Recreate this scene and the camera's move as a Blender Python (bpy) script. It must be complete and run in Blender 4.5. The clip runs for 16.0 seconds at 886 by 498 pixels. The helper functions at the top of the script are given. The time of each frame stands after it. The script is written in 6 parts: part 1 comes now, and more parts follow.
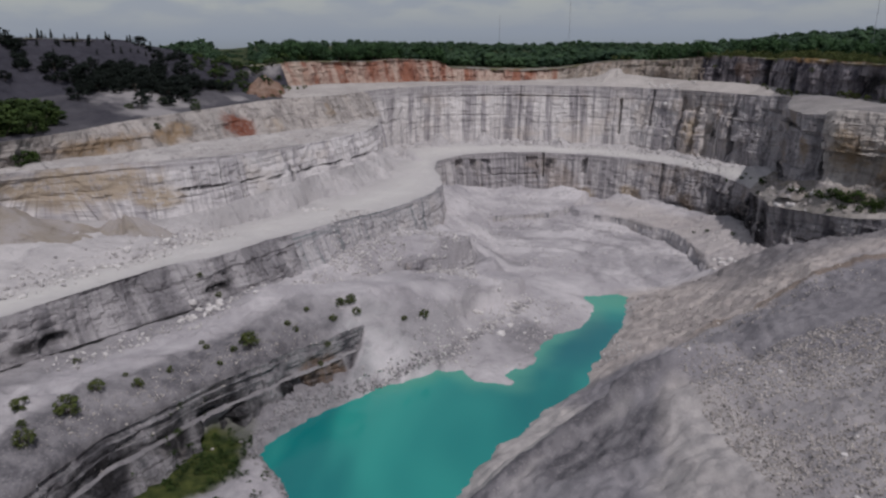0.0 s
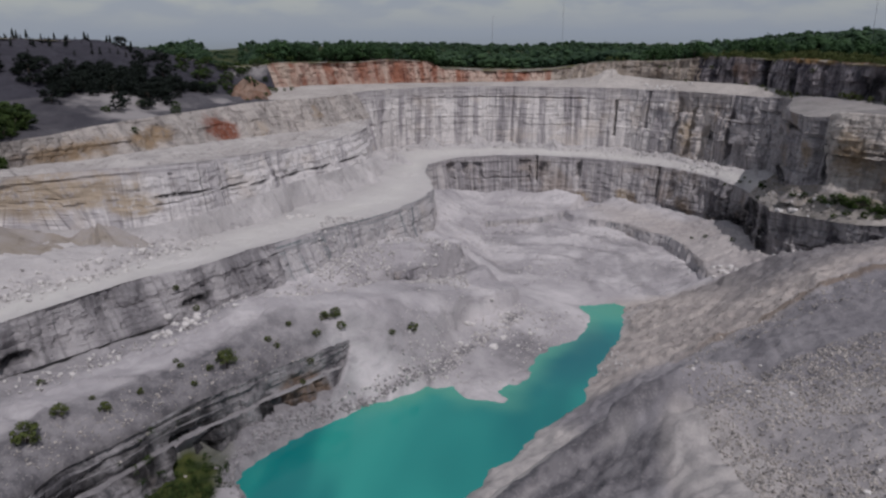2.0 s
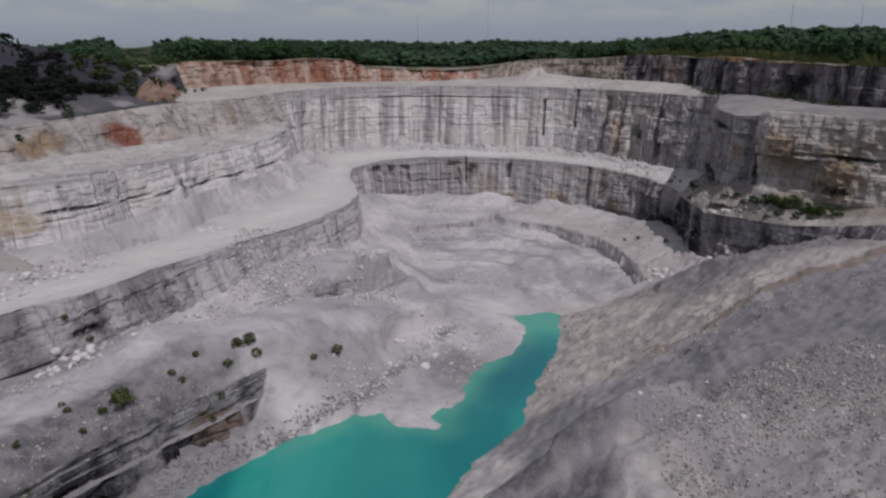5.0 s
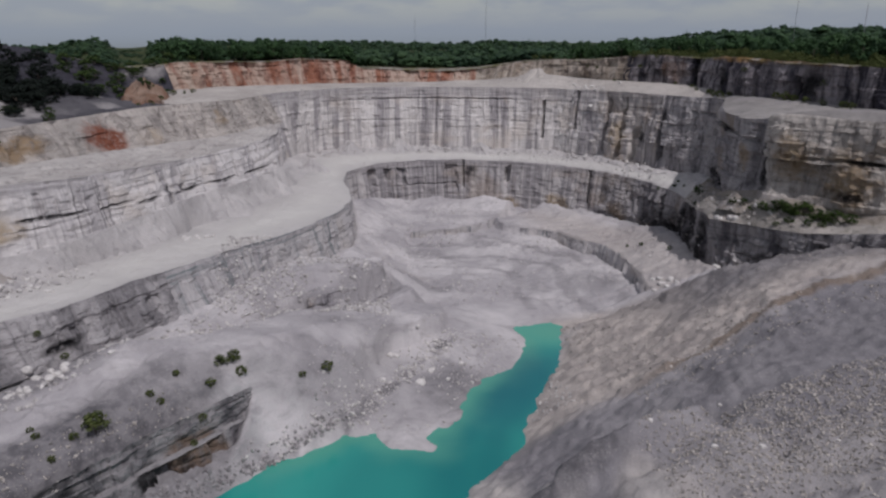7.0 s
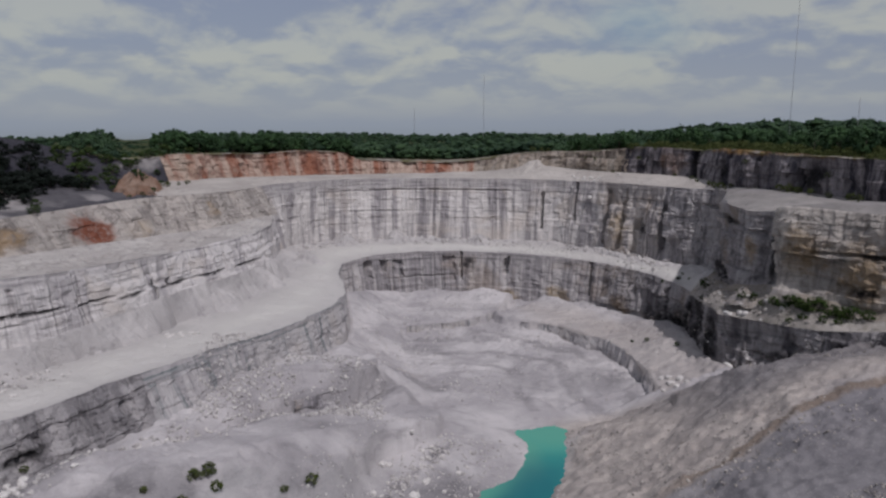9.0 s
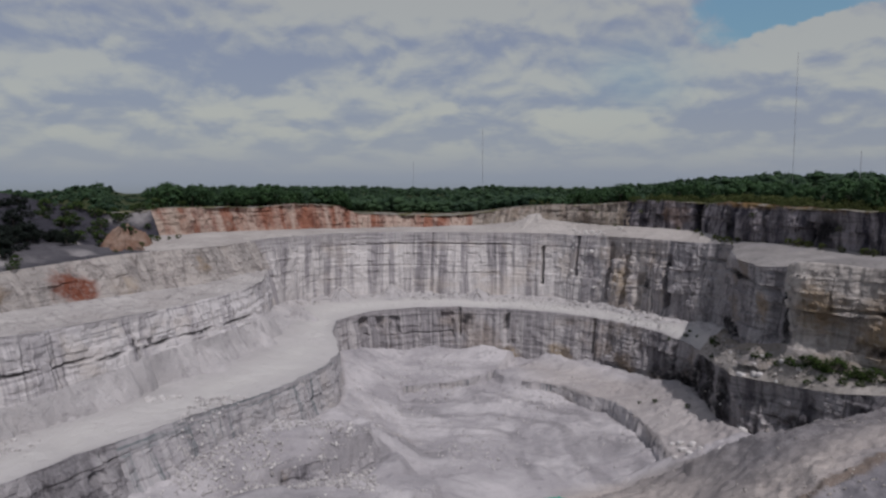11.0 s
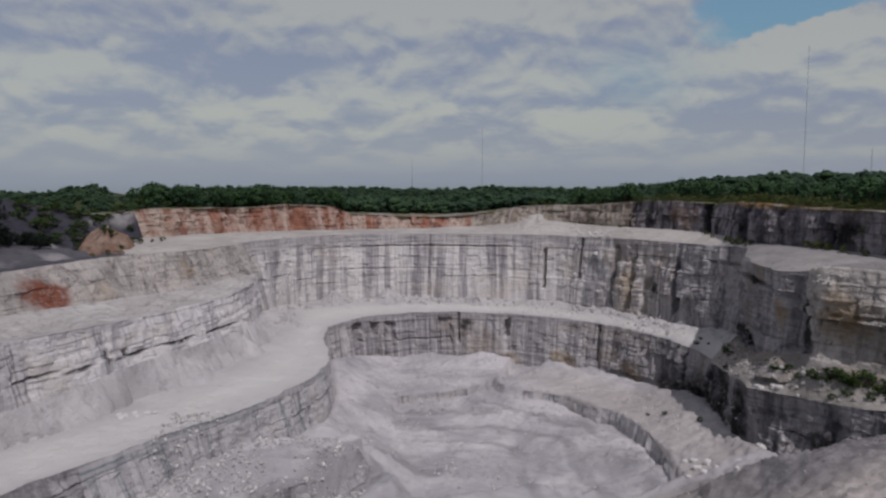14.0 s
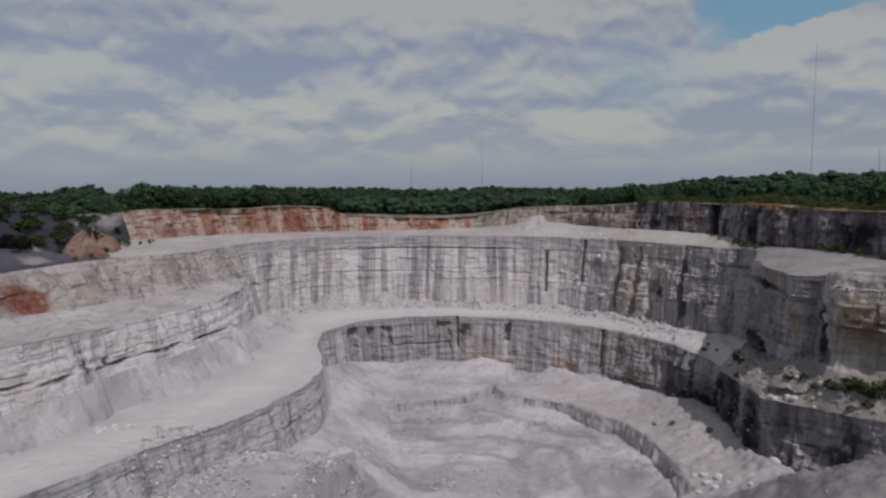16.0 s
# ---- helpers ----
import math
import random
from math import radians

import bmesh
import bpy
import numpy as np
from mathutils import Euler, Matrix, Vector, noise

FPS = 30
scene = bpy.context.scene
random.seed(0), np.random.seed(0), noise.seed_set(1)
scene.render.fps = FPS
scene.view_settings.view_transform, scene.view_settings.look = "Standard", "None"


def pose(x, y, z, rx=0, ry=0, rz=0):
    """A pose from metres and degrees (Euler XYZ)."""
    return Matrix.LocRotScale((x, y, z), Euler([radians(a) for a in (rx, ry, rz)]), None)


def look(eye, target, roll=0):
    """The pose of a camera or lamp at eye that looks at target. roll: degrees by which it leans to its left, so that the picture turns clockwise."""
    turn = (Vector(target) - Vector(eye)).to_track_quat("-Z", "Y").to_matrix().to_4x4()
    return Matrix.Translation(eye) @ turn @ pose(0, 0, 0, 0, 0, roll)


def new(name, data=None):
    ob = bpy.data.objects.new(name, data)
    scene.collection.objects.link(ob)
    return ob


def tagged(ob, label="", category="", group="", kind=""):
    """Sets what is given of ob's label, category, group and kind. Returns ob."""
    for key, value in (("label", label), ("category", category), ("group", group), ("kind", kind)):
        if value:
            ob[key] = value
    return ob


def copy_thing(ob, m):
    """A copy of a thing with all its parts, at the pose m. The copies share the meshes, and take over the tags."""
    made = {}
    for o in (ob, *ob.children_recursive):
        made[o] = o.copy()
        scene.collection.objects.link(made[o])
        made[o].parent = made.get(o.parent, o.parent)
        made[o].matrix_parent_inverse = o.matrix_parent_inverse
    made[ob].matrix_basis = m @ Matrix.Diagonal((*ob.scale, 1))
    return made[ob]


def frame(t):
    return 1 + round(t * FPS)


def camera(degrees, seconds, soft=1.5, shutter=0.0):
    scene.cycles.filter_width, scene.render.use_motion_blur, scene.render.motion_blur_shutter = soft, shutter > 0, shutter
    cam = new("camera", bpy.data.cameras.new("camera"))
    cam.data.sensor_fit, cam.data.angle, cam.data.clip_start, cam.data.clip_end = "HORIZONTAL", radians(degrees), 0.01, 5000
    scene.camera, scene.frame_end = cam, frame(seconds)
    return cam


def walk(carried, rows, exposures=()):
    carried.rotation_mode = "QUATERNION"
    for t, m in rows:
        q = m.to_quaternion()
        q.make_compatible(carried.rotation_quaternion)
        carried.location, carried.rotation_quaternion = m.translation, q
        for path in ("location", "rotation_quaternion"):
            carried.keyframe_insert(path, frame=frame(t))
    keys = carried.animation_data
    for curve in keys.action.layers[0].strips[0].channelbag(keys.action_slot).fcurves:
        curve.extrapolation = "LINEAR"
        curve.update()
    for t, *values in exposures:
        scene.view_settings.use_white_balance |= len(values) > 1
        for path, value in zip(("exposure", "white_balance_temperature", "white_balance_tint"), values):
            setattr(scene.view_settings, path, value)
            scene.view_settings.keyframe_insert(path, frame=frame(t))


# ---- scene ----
cam = camera(63.4, 16.0, soft=2.5)
METRES, EYE, TILT, LEAN, TURN = 100.0, 115.0, 0.0, 0.0, 0.0
ROWS = [
    (0.0, 0.0, 0.0, 0.0, -0.05, -16.88, 0.16),
    (0.5, 0.0028, 0.0308, -0.0009, -0.07, -16.86, 0.17),
    (1.0, 0.0059, 0.0616, -0.0016, -0.09, -16.85, 0.16),
    (1.5, 0.0097, 0.0928, -0.0021, -0.09, -16.85, 0.18),
    (2.0, 0.0147, 0.1247, -0.0033, -0.58, -16.84, 0.17),
    (2.5, 0.0185, 0.1565, -0.0043, -1.81, -16.86, 0.17),
    (3.0, 0.0224, 0.1883, -0.0048, -3.03, -16.91, 0.14),
    (3.5, 0.0261, 0.22, -0.0057, -4.33, -16.95, 0.11),
    (4.0, 0.0308, 0.2513, -0.0066, -5.66, -16.99, 0.09),
    (6.5, 0.0537, 0.4031, -0.0108, -6.42, -16.99, 0.04),
    (7.0, 0.0593, 0.4333, -0.0116, -6.42, -16.97, 0.04),
    (7.5, 0.0647, 0.4635, -0.012, -6.42, -16.96, 0.04),
    (8.0, 0.0707, 0.4942, -0.0128, -6.4, -16.94, 0.03),
    (8.5, 0.077, 0.5262, -0.0112, -6.42, -15.52, 0.03),
    (9.0, 0.0831, 0.5577, -0.0123, -6.48, -9.97, 0.02),
    (9.5, 0.0883, 0.5881, -0.013, -6.52, -6.12, 0.03),
    (12.0, 0.1164, 0.7402, -0.0186, -6.54, -5.73, 0.08),
    (12.5, 0.1224, 0.7705, -0.0196, -6.54, -5.73, 0.09),
    (13.0, 0.1283, 0.8015, -0.0207, -6.54, -5.72, 0.11),
    (13.5, 0.1345, 0.8314, -0.0217, -6.53, -5.72, 0.13),
    (14.0, 0.1399, 0.8624, -0.0225, -6.54, -5.73, 0.13),
    (14.5, 0.1453, 0.8938, -0.0236, -6.54, -5.73, 0.14),
    (15.0, 0.1511, 0.9248, -0.0247, -6.54, -5.72, 0.16),
    (15.5, 0.1569, 0.9552, -0.0259, -6.54, -5.71, 0.14),
    (16.0, 0.163, 0.9856, -0.0258, -6.55, -5.67, 0.15),
]
walk(cam, [(t, pose(0, 0, EYE, TILT, LEAN, TURN) @ pose(METRES * x, METRES * y, METRES * z, 90 + pitch, roll, yaw)) for t, x, y, z, yaw, pitch, roll in ROWS])

# ---- sky, sun ----
SUN_TO = Vector((0.33, -0.77, 1.34)).normalized()
scene.view_settings.exposure = 0.0
world = bpy.data.worlds.new("sky")
scene.world = world
world.use_nodes = True
wn, wl = world.node_tree.nodes, world.node_tree.links
wn.clear()


def wnode(kind, **props):
    n = wn.new(kind)
    for k, v in props.items():
        setattr(n, k, v)
    return n


def wmath(op, a, b=None, clamp=False):
    n = wnode("ShaderNodeMath", operation=op, use_clamp=clamp)
    for i, v in enumerate((a, b)):
        if v is None:
            continue
        if hasattr(v, "is_output"):
            wl.new(v, n.inputs[i])
        else:
            n.inputs[i].default_value = v
    return n.outputs[0]


def wramp(value, lo, hi):
    n = wnode("ShaderNodeMapRange", interpolation_type="SMOOTHSTEP")
    wl.new(value, n.inputs[0])
    n.inputs[1].default_value, n.inputs[2].default_value = lo, hi
    return n.outputs[0]


def wmix(fac, a, b):
    n = wnode("ShaderNodeMix", data_type="RGBA")
    wl.new(fac, n.inputs[0])
    for sock, v in ((n.inputs[6], a), (n.inputs[7], b)):
        if hasattr(v, "is_output"):
            wl.new(v, sock)
        else:
            sock.default_value = (*v, 1)
    return n.outputs[2]


CLOUD_TOPS = [(0.096, 0.239, 0.216, 0.046, 0.55), (-0.377, 0.144, 0.115, 0.032, 0.30), (-0.190, 0.087, 0.054, 0.023, 0.40), (-0.081, 0.090, 0.040, 0.020, 0.35), (0.080, 0.115, 0.094, 0.017, 0.30), (0.203, 0.154, 0.036, 0.014, 0.25), (0.318, 0.067, 0.086, 0.026, 0.45), (0.103, 0.040, 0.054, 0.012, 0.35), (0.623, 0.169, 0.108, 0.033, 0.50), (0.506, 0.141, 0.108, 0.021, 0.40), (0.450, 0.010, 0.043, 0.011, 0.30), (-0.320, 0.048, 0.032, 0.011, 0.30), (0.265, 0.125, 0.032, 0.020, 0.25)]
CLOUD_BASES = [(-0.242, 0.171, 0.068, 0.026, -0.35), (-0.153, 0.130, 0.086, 0.020, -0.50), (-0.311, 0.090, 0.065, 0.014, -0.30), (-0.089, 0.050, 0.061, 0.017, -0.35), (0.150, 0.079, 0.094, 0.014, -0.40), (0.180, 0.182, 0.079, 0.020, -0.20), (0.516, 0.074, 0.122, 0.021, -0.55), (0.598, 0.142, 0.040, 0.012, -0.40), (-0.416, 0.183, 0.058, 0.030, -0.30), (0.251, 0.040, 0.058, 0.007, -0.25), (-0.027, 0.155, 0.065, 0.012, -0.20), (-0.227, 0.021, 0.086, 0.009, -0.15)]


def build_sky():
    """Broken cumulus: lit tops and grey-blue bases in azimuth and height, billowing edges, a clear gap to the north-east."""
    sky = wnode("ShaderNodeTexSky", sky_type="NISHITA", sun_disc=False)
    sky.sun_elevation = math.asin(SUN_TO.z)
    sky.sun_rotation = math.atan2(SUN_TO.x, SUN_TO.y)
    coord = wnode("ShaderNodeTexCoord")
    sep = wnode("ShaderNodeSeparateXYZ")
    wl.new(coord.outputs["Generated"], sep.inputs[0])
    x, y, z = sep.outputs
    flat = wmath("SQRT", wmath("ADD", wmath("MULTIPLY", x, x), wmath("MULTIPLY", y, y)))
    azim, elev = wmath("ARCTAN2", x, y), wmath("DIVIDE", z, wmath("MAXIMUM", flat, 0.05))
    # clouds draw together towards the horizon
    near = wmath("ADD", wmath("MAXIMUM", elev, 0.0), 0.16)

    def cloud(fx, fy, detail, seed, rough=0.55, shift=0.0, warp=0.3):
        comb = wnode("ShaderNodeCombineXYZ")
        wl.new(wmath("MULTIPLY", azim, fx), comb.inputs[0])
        wl.new(wmath("MULTIPLY", wmath("LOGARITHM", wmath("ADD", near, shift), 2.718), fy), comb.inputs[1])
        comb.inputs[2].default_value = seed
        n = wnode("ShaderNodeTexNoise")
        n.inputs["Scale"].default_value, n.inputs["Detail"].default_value = 1.0, detail
        n.inputs["Roughness"].default_value, n.inputs["Distortion"].default_value = rough, warp
        wl.new(comb.outputs[0], n.inputs["Vector"])
        return n.outputs[0]

    puff, above = cloud(11.0, 6.5, 5, 3.7, 0.5), cloud(11.0, 6.5, 5, 3.7, 0.5, 0.014)
    curl_a, curl_e = cloud(24.0, 12.0, 4, 8.2), cloud(24.0, 12.0, 4, 21.5)
    wa = wmath("ADD", azim, wmath("MULTIPLY", wmath("SUBTRACT", curl_a, 0.5), 0.10))
    we = wmath("ADD", elev, wmath("MULTIPLY", wmath("SUBTRACT", curl_e, 0.5), 0.045))

    def lump(a, e, ra, re):
        da, de = wmath("DIVIDE", wmath("SUBTRACT", wa, a), ra), wmath("DIVIDE", wmath("SUBTRACT", we, e), re)
        return wmath("ADD", wmath("MULTIPLY", da, da), wmath("MULTIPLY", de, de))

    lit = wmath("ADD", wmath("MULTIPLY", wmath("SUBTRACT", puff, above), 1.9), wmath("ADD", wmath("MULTIPLY", wmath("SUBTRACT", puff, 0.5), 0.5), 0.52))
    for a, e, ra, re, k in CLOUD_TOPS + CLOUD_BASES:
        lit = wmath("ADD", lit, wmath("MULTIPLY", wmath("EXPONENT", wmath("MULTIPLY", lump(a, e, ra, re), -1.0)), k))
    gap = wramp(lump(0.545, 0.210, 0.10, 0.05), 1.5, 0.5)
    heap = wramp(lump(0.646, 0.122, 0.165, 0.078), 1.12, 0.95)
    clear = wmath("MULTIPLY", gap, wmath("SUBTRACT", 1.0, heap))
    thin = wmath("MULTIPLY", wmath("EXPONENT", wmath("MULTIPLY", lump(0.376, 0.129, 0.07, 0.04), -1.0)), 0.3)
    blue = wmix(wramp(z, 0.0, 0.5), (0.155, 0.295, 0.375), (0.12, 0.23, 0.40))
    grey = wmix(wramp(lit, 0.18, 0.92), (0.215, 0.232, 0.318), (0.402, 0.396, 0.368))
    deck = wmix(wmath("ADD", clear, wmath("MULTIPLY", thin, wmath("SUBTRACT", 1.0, clear)), True), grey, blue)
    haze = wmix(wramp(z, -0.012, 0.085), (0.248, 0.290, 0.378), deck)
    low = wmix(wramp(z, -0.06, 0.0), (0.10, 0.11, 0.09), haze)
    bg_sky, bg_cloud = wnode("ShaderNodeBackground"), wnode("ShaderNodeBackground")
    wl.new(sky.outputs[0], bg_sky.inputs[0])
    bg_sky.inputs[1].default_value = 0.02
    wl.new(low, bg_cloud.inputs[0])
    bg_cloud.inputs[1].default_value = 0.77
    add, out = wnode("ShaderNodeAddShader"), wnode("ShaderNodeOutputWorld")
    wl.new(bg_sky.outputs[0], add.inputs[0])
    wl.new(bg_cloud.outputs[0], add.inputs[1])
    wl.new(add.outputs[0], out.inputs[0])


build_sky()
sun_data = bpy.data.lights.new("sun", "SUN")
sun_data.energy, sun_data.angle, sun_data.color = 2.2, radians(0.6), (1.0, 0.955, 0.975)
sun = new("sun", sun_data)
sun.matrix_world = look(SUN_TO * 900 + Vector((40, 330, 0)), (40, 330, 0))

# ---- noise ----


def hash3(ix, iy, iz):
    h = (ix * 374761393 + iy * 668265263 + iz * 2147483647 + 1274126177) & 0xFFFFFFFF
    h = ((h ^ (h >> 13)) * 1103515245) & 0xFFFFFFFF
    h = ((h ^ (h >> 16)) * 2654435761) & 0xFFFFFFFF
    return ((h ^ (h >> 15)) & 0xFFFF) / 65535.0


def vnoise(x, y, z=0.0):
    """Smooth value noise in -1..1 on arrays."""
    x, y, z = np.broadcast_arrays(np.asarray(x, float), np.asarray(y, float), np.asarray(z, float))
    fx, fy, fz = np.floor(x), np.floor(y), np.floor(z)
    ix, iy, iz = fx.astype(np.int64), fy.astype(np.int64), fz.astype(np.int64)
    tx, ty, tz = x - fx, y - fy, z - fz
    tx, ty, tz = (t * t * (3 - 2 * t) for t in (tx, ty, tz))
    total = 0
    for a in (0, 1):
        for b in (0, 1):
            for c in (0, 1):
                w = (tx if a else 1 - tx) * (ty if b else 1 - ty) * (tz if c else 1 - tz)
                total = total + w * hash3(ix + a, iy + b, iz + c)
    return total * 2 - 1


def fbm(x, y, z=0.0, octaves=4, gain=0.5):
    total, amp, f = 0, 1.0, 1.0
    for o in range(octaves):
        total = total + amp * vnoise(x * f + o * 17.3, y * f - o * 9.1, np.asarray(z) * f + o * 5.7)
        amp, f = amp * gain, f * 2.03
    return total


def cells(x, y):
    """A random value per cell of a plan, constant in it."""
    return hash3(np.floor(x).astype(np.int64), np.floor(y).astype(np.int64), np.int64(7)) * 2 - 1


def smooth(a, b, x):
    t = np.clip((x - a) / (b - a), 0, 1)
    return t * t * (3 - 2 * t)


# ---- materials ----


class Mat:
    """Short-hand for a procedural material."""

    def __init__(self, name, rough=0.9):
        self.m = bpy.data.materials.new(name)
        self.m.use_nodes = True
        self.t = self.m.node_tree
        self.b = self.t.nodes["Principled BSDF"]
        self.b.inputs["Roughness"].default_value = rough
        self.b.inputs["Specular IOR Level"].default_value = 0.2
        self.geo = self.node("ShaderNodeNewGeometry").outputs["Position"]

    def node(self, kind, **props):
        n = self.t.nodes.new(kind)
        for k, v in props.items():
            setattr(n, k, v)
        return n

    def put(self, sock, v):
        if hasattr(v, "is_output"):
            self.t.links.new(v, sock)
        elif isinstance(v, tuple) and len(v) == 3 and sock.type == "RGBA":
            sock.default_value = (*v, 1)
        else:
            sock.default_value = v

    def uv(self):
        return self.node("ShaderNodeTexCoord").outputs["UV"]

    def scaled(self, vec, scale, loc=(0, 0, 0)):
        n = self.node("ShaderNodeMapping")
        self.put(n.inputs["Vector"], vec)
        n.inputs["Scale"].default_value, n.inputs["Location"].default_value = scale, loc
        return n.outputs[0]

    def noise(self, scale, detail=4, vec=None, rough=0.55, warp=0.0):
        n = self.node("ShaderNodeTexNoise")
        self.put(n.inputs["Vector"], self.geo if vec is None else vec)
        n.inputs["Scale"].default_value, n.inputs["Detail"].default_value = scale, detail
        n.inputs["Roughness"].default_value, n.inputs["Distortion"].default_value = rough, warp
        return n.outputs[0]

    def voronoi(self, scale, vec=None, feature="F1"):
        n = self.node("ShaderNodeTexVoronoi", feature=feature)
        self.put(n.inputs["Vector"], self.geo if vec is None else vec)
        n.inputs["Scale"].default_value = scale
        return n.outputs["Distance"] if feature != "COLOR" else n.outputs["Color"]

    def ramp(self, v, lo, hi):
        n = self.node("ShaderNodeMapRange", interpolation_type="SMOOTHSTEP")
        self.put(n.inputs[0], v)
        n.inputs[1].default_value, n.inputs[2].default_value = lo, hi
        return n.outputs[0]

    def math(self, op, a, b=0.0):
        n = self.node("ShaderNodeMath", operation=op)
        self.put(n.inputs[0], a)
        self.put(n.inputs[1], b)
        return n.outputs[0]

    def mix(self, fac, a, b, blend="MIX"):
        n = self.node("ShaderNodeMix", data_type="RGBA", blend_type=blend)
        self.put(n.inputs[0], fac)
        self.put(n.inputs[6], a)
        self.put(n.inputs[7], b)
        return n.outputs[2]

    def bump(self, height, strength=0.5, dist=1.0):
        n = self.node("ShaderNodeBump")
        n.inputs["Strength"].default_value, n.inputs["Distance"].default_value = strength, dist
        self.put(n.inputs["Height"], height)
        self.put(self.b.inputs["Normal"], n.outputs[0])

    def done(self, col):
        self.put(self.b.inputs["Base Color"], col)
        return self.m


def rock_material(name, light, mid, dark, warm, streak=0.6, warm_at=0.62, bed=1.0, stain=(0.36, 0.22, 0.10), coarse=1.0):
    """A blasted rock face: beds along its height, streaks that run down it, stain and rust patches, shade painted dark
    in its hollows.
    """
    m = Mat(name, 0.92)
    uv = m.uv()
    broad = m.noise(1.0, 3, m.scaled(uv, (0.10, 0.010, 1)), 0.55, 0.3)
    wash = m.noise(1.0, 3, m.scaled(uv, (0.33, 0.014, 1), (9, 2, 0)), 0.6, 0.2)
    streaks = m.noise(1.0, 3, m.scaled(uv, (0.42, 0.03, 1), (2, 5, 0)), 0.6, 0.2)
    beds = m.noise(1.0, 2, m.scaled(uv, (0.006, 0.17 * bed, 1), (3, 9, 0)), 0.5, 0.1)
    thin = m.noise(1.0, 3, m.scaled(uv, (0.05, 0.9 * bed, 1), (5, 1, 0)), 0.6, 0.2)
    breaks = m.noise(0.05, 3, rough=0.6)
    patch = m.noise(0.035, 4)
    mott = m.noise(0.28, 6, rough=0.7, warp=0.6)
    blot = m.noise(1.0, 6, m.scaled(m.geo, (0.13, 0.13, 0.075), (7, 3, 1)), 0.68, 0.9)
    grain = m.noise(1.3, 4, rough=0.65)
    col = m.mix(m.ramp(broad, 0.40, 0.58), mid, light)
    col = m.mix(m.math("MULTIPLY", m.ramp(streaks, 0.50, 0.70), streak), col, dark)
    col = m.mix(m.math("MULTIPLY", m.ramp(wash, 0.56, 0.72), 0.6), col, light)
    line = m.math("MULTIPLY", m.ramp(m.math("ABSOLUTE", m.math("SUBTRACT", beds, 0.5)), 0.022, 0.006), m.ramp(breaks, 0.38, 0.55))
    col = m.mix(m.math("MULTIPLY", line, 0.35 * coarse), col, dark)
    col = m.mix(m.math("MULTIPLY", m.ramp(thin, 0.56, 0.72), 0.28 * coarse), col, dark)
    col = m.mix(m.math("MULTIPLY", m.ramp(mott, 0.50, 0.72), 0.6 * coarse), col, dark)
    col = m.mix(m.math("MULTIPLY", m.ramp(mott, 0.46, 0.28), 0.5), col, light)
    col = m.mix(m.math("MULTIPLY", m.ramp(blot, 0.52, 0.66), 0.75 * coarse), col, dark)
    col = m.mix(m.math("MULTIPLY", m.ramp(blot, 0.46, 0.33), 0.6 * coarse), col, light)
    col = m.mix(m.math("MULTIPLY", m.ramp(patch, warm_at, warm_at + 0.12), 0.6), col, warm)
    # tan stain, rust, and a near-black tone that paints shade into recesses
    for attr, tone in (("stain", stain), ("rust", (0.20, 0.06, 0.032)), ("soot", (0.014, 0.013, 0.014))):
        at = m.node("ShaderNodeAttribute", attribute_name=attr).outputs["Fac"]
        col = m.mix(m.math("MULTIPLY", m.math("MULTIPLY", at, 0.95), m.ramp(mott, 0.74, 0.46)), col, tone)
    col = m.mix(m.math("MULTIPLY", m.ramp(grain, 0.5, 0.75), 0.35 * coarse), col, m.mix(0.5, col, dark))
    h = m.math("ADD", m.math("MULTIPLY", mott, 2.0), m.math("ADD", m.math("MULTIPLY", thin, 0.8), m.math("ADD", m.math("MULTIPLY", streaks, 0.6), grain)))
    m.bump(h, 0.8, 1.0)
    return m.done(col)


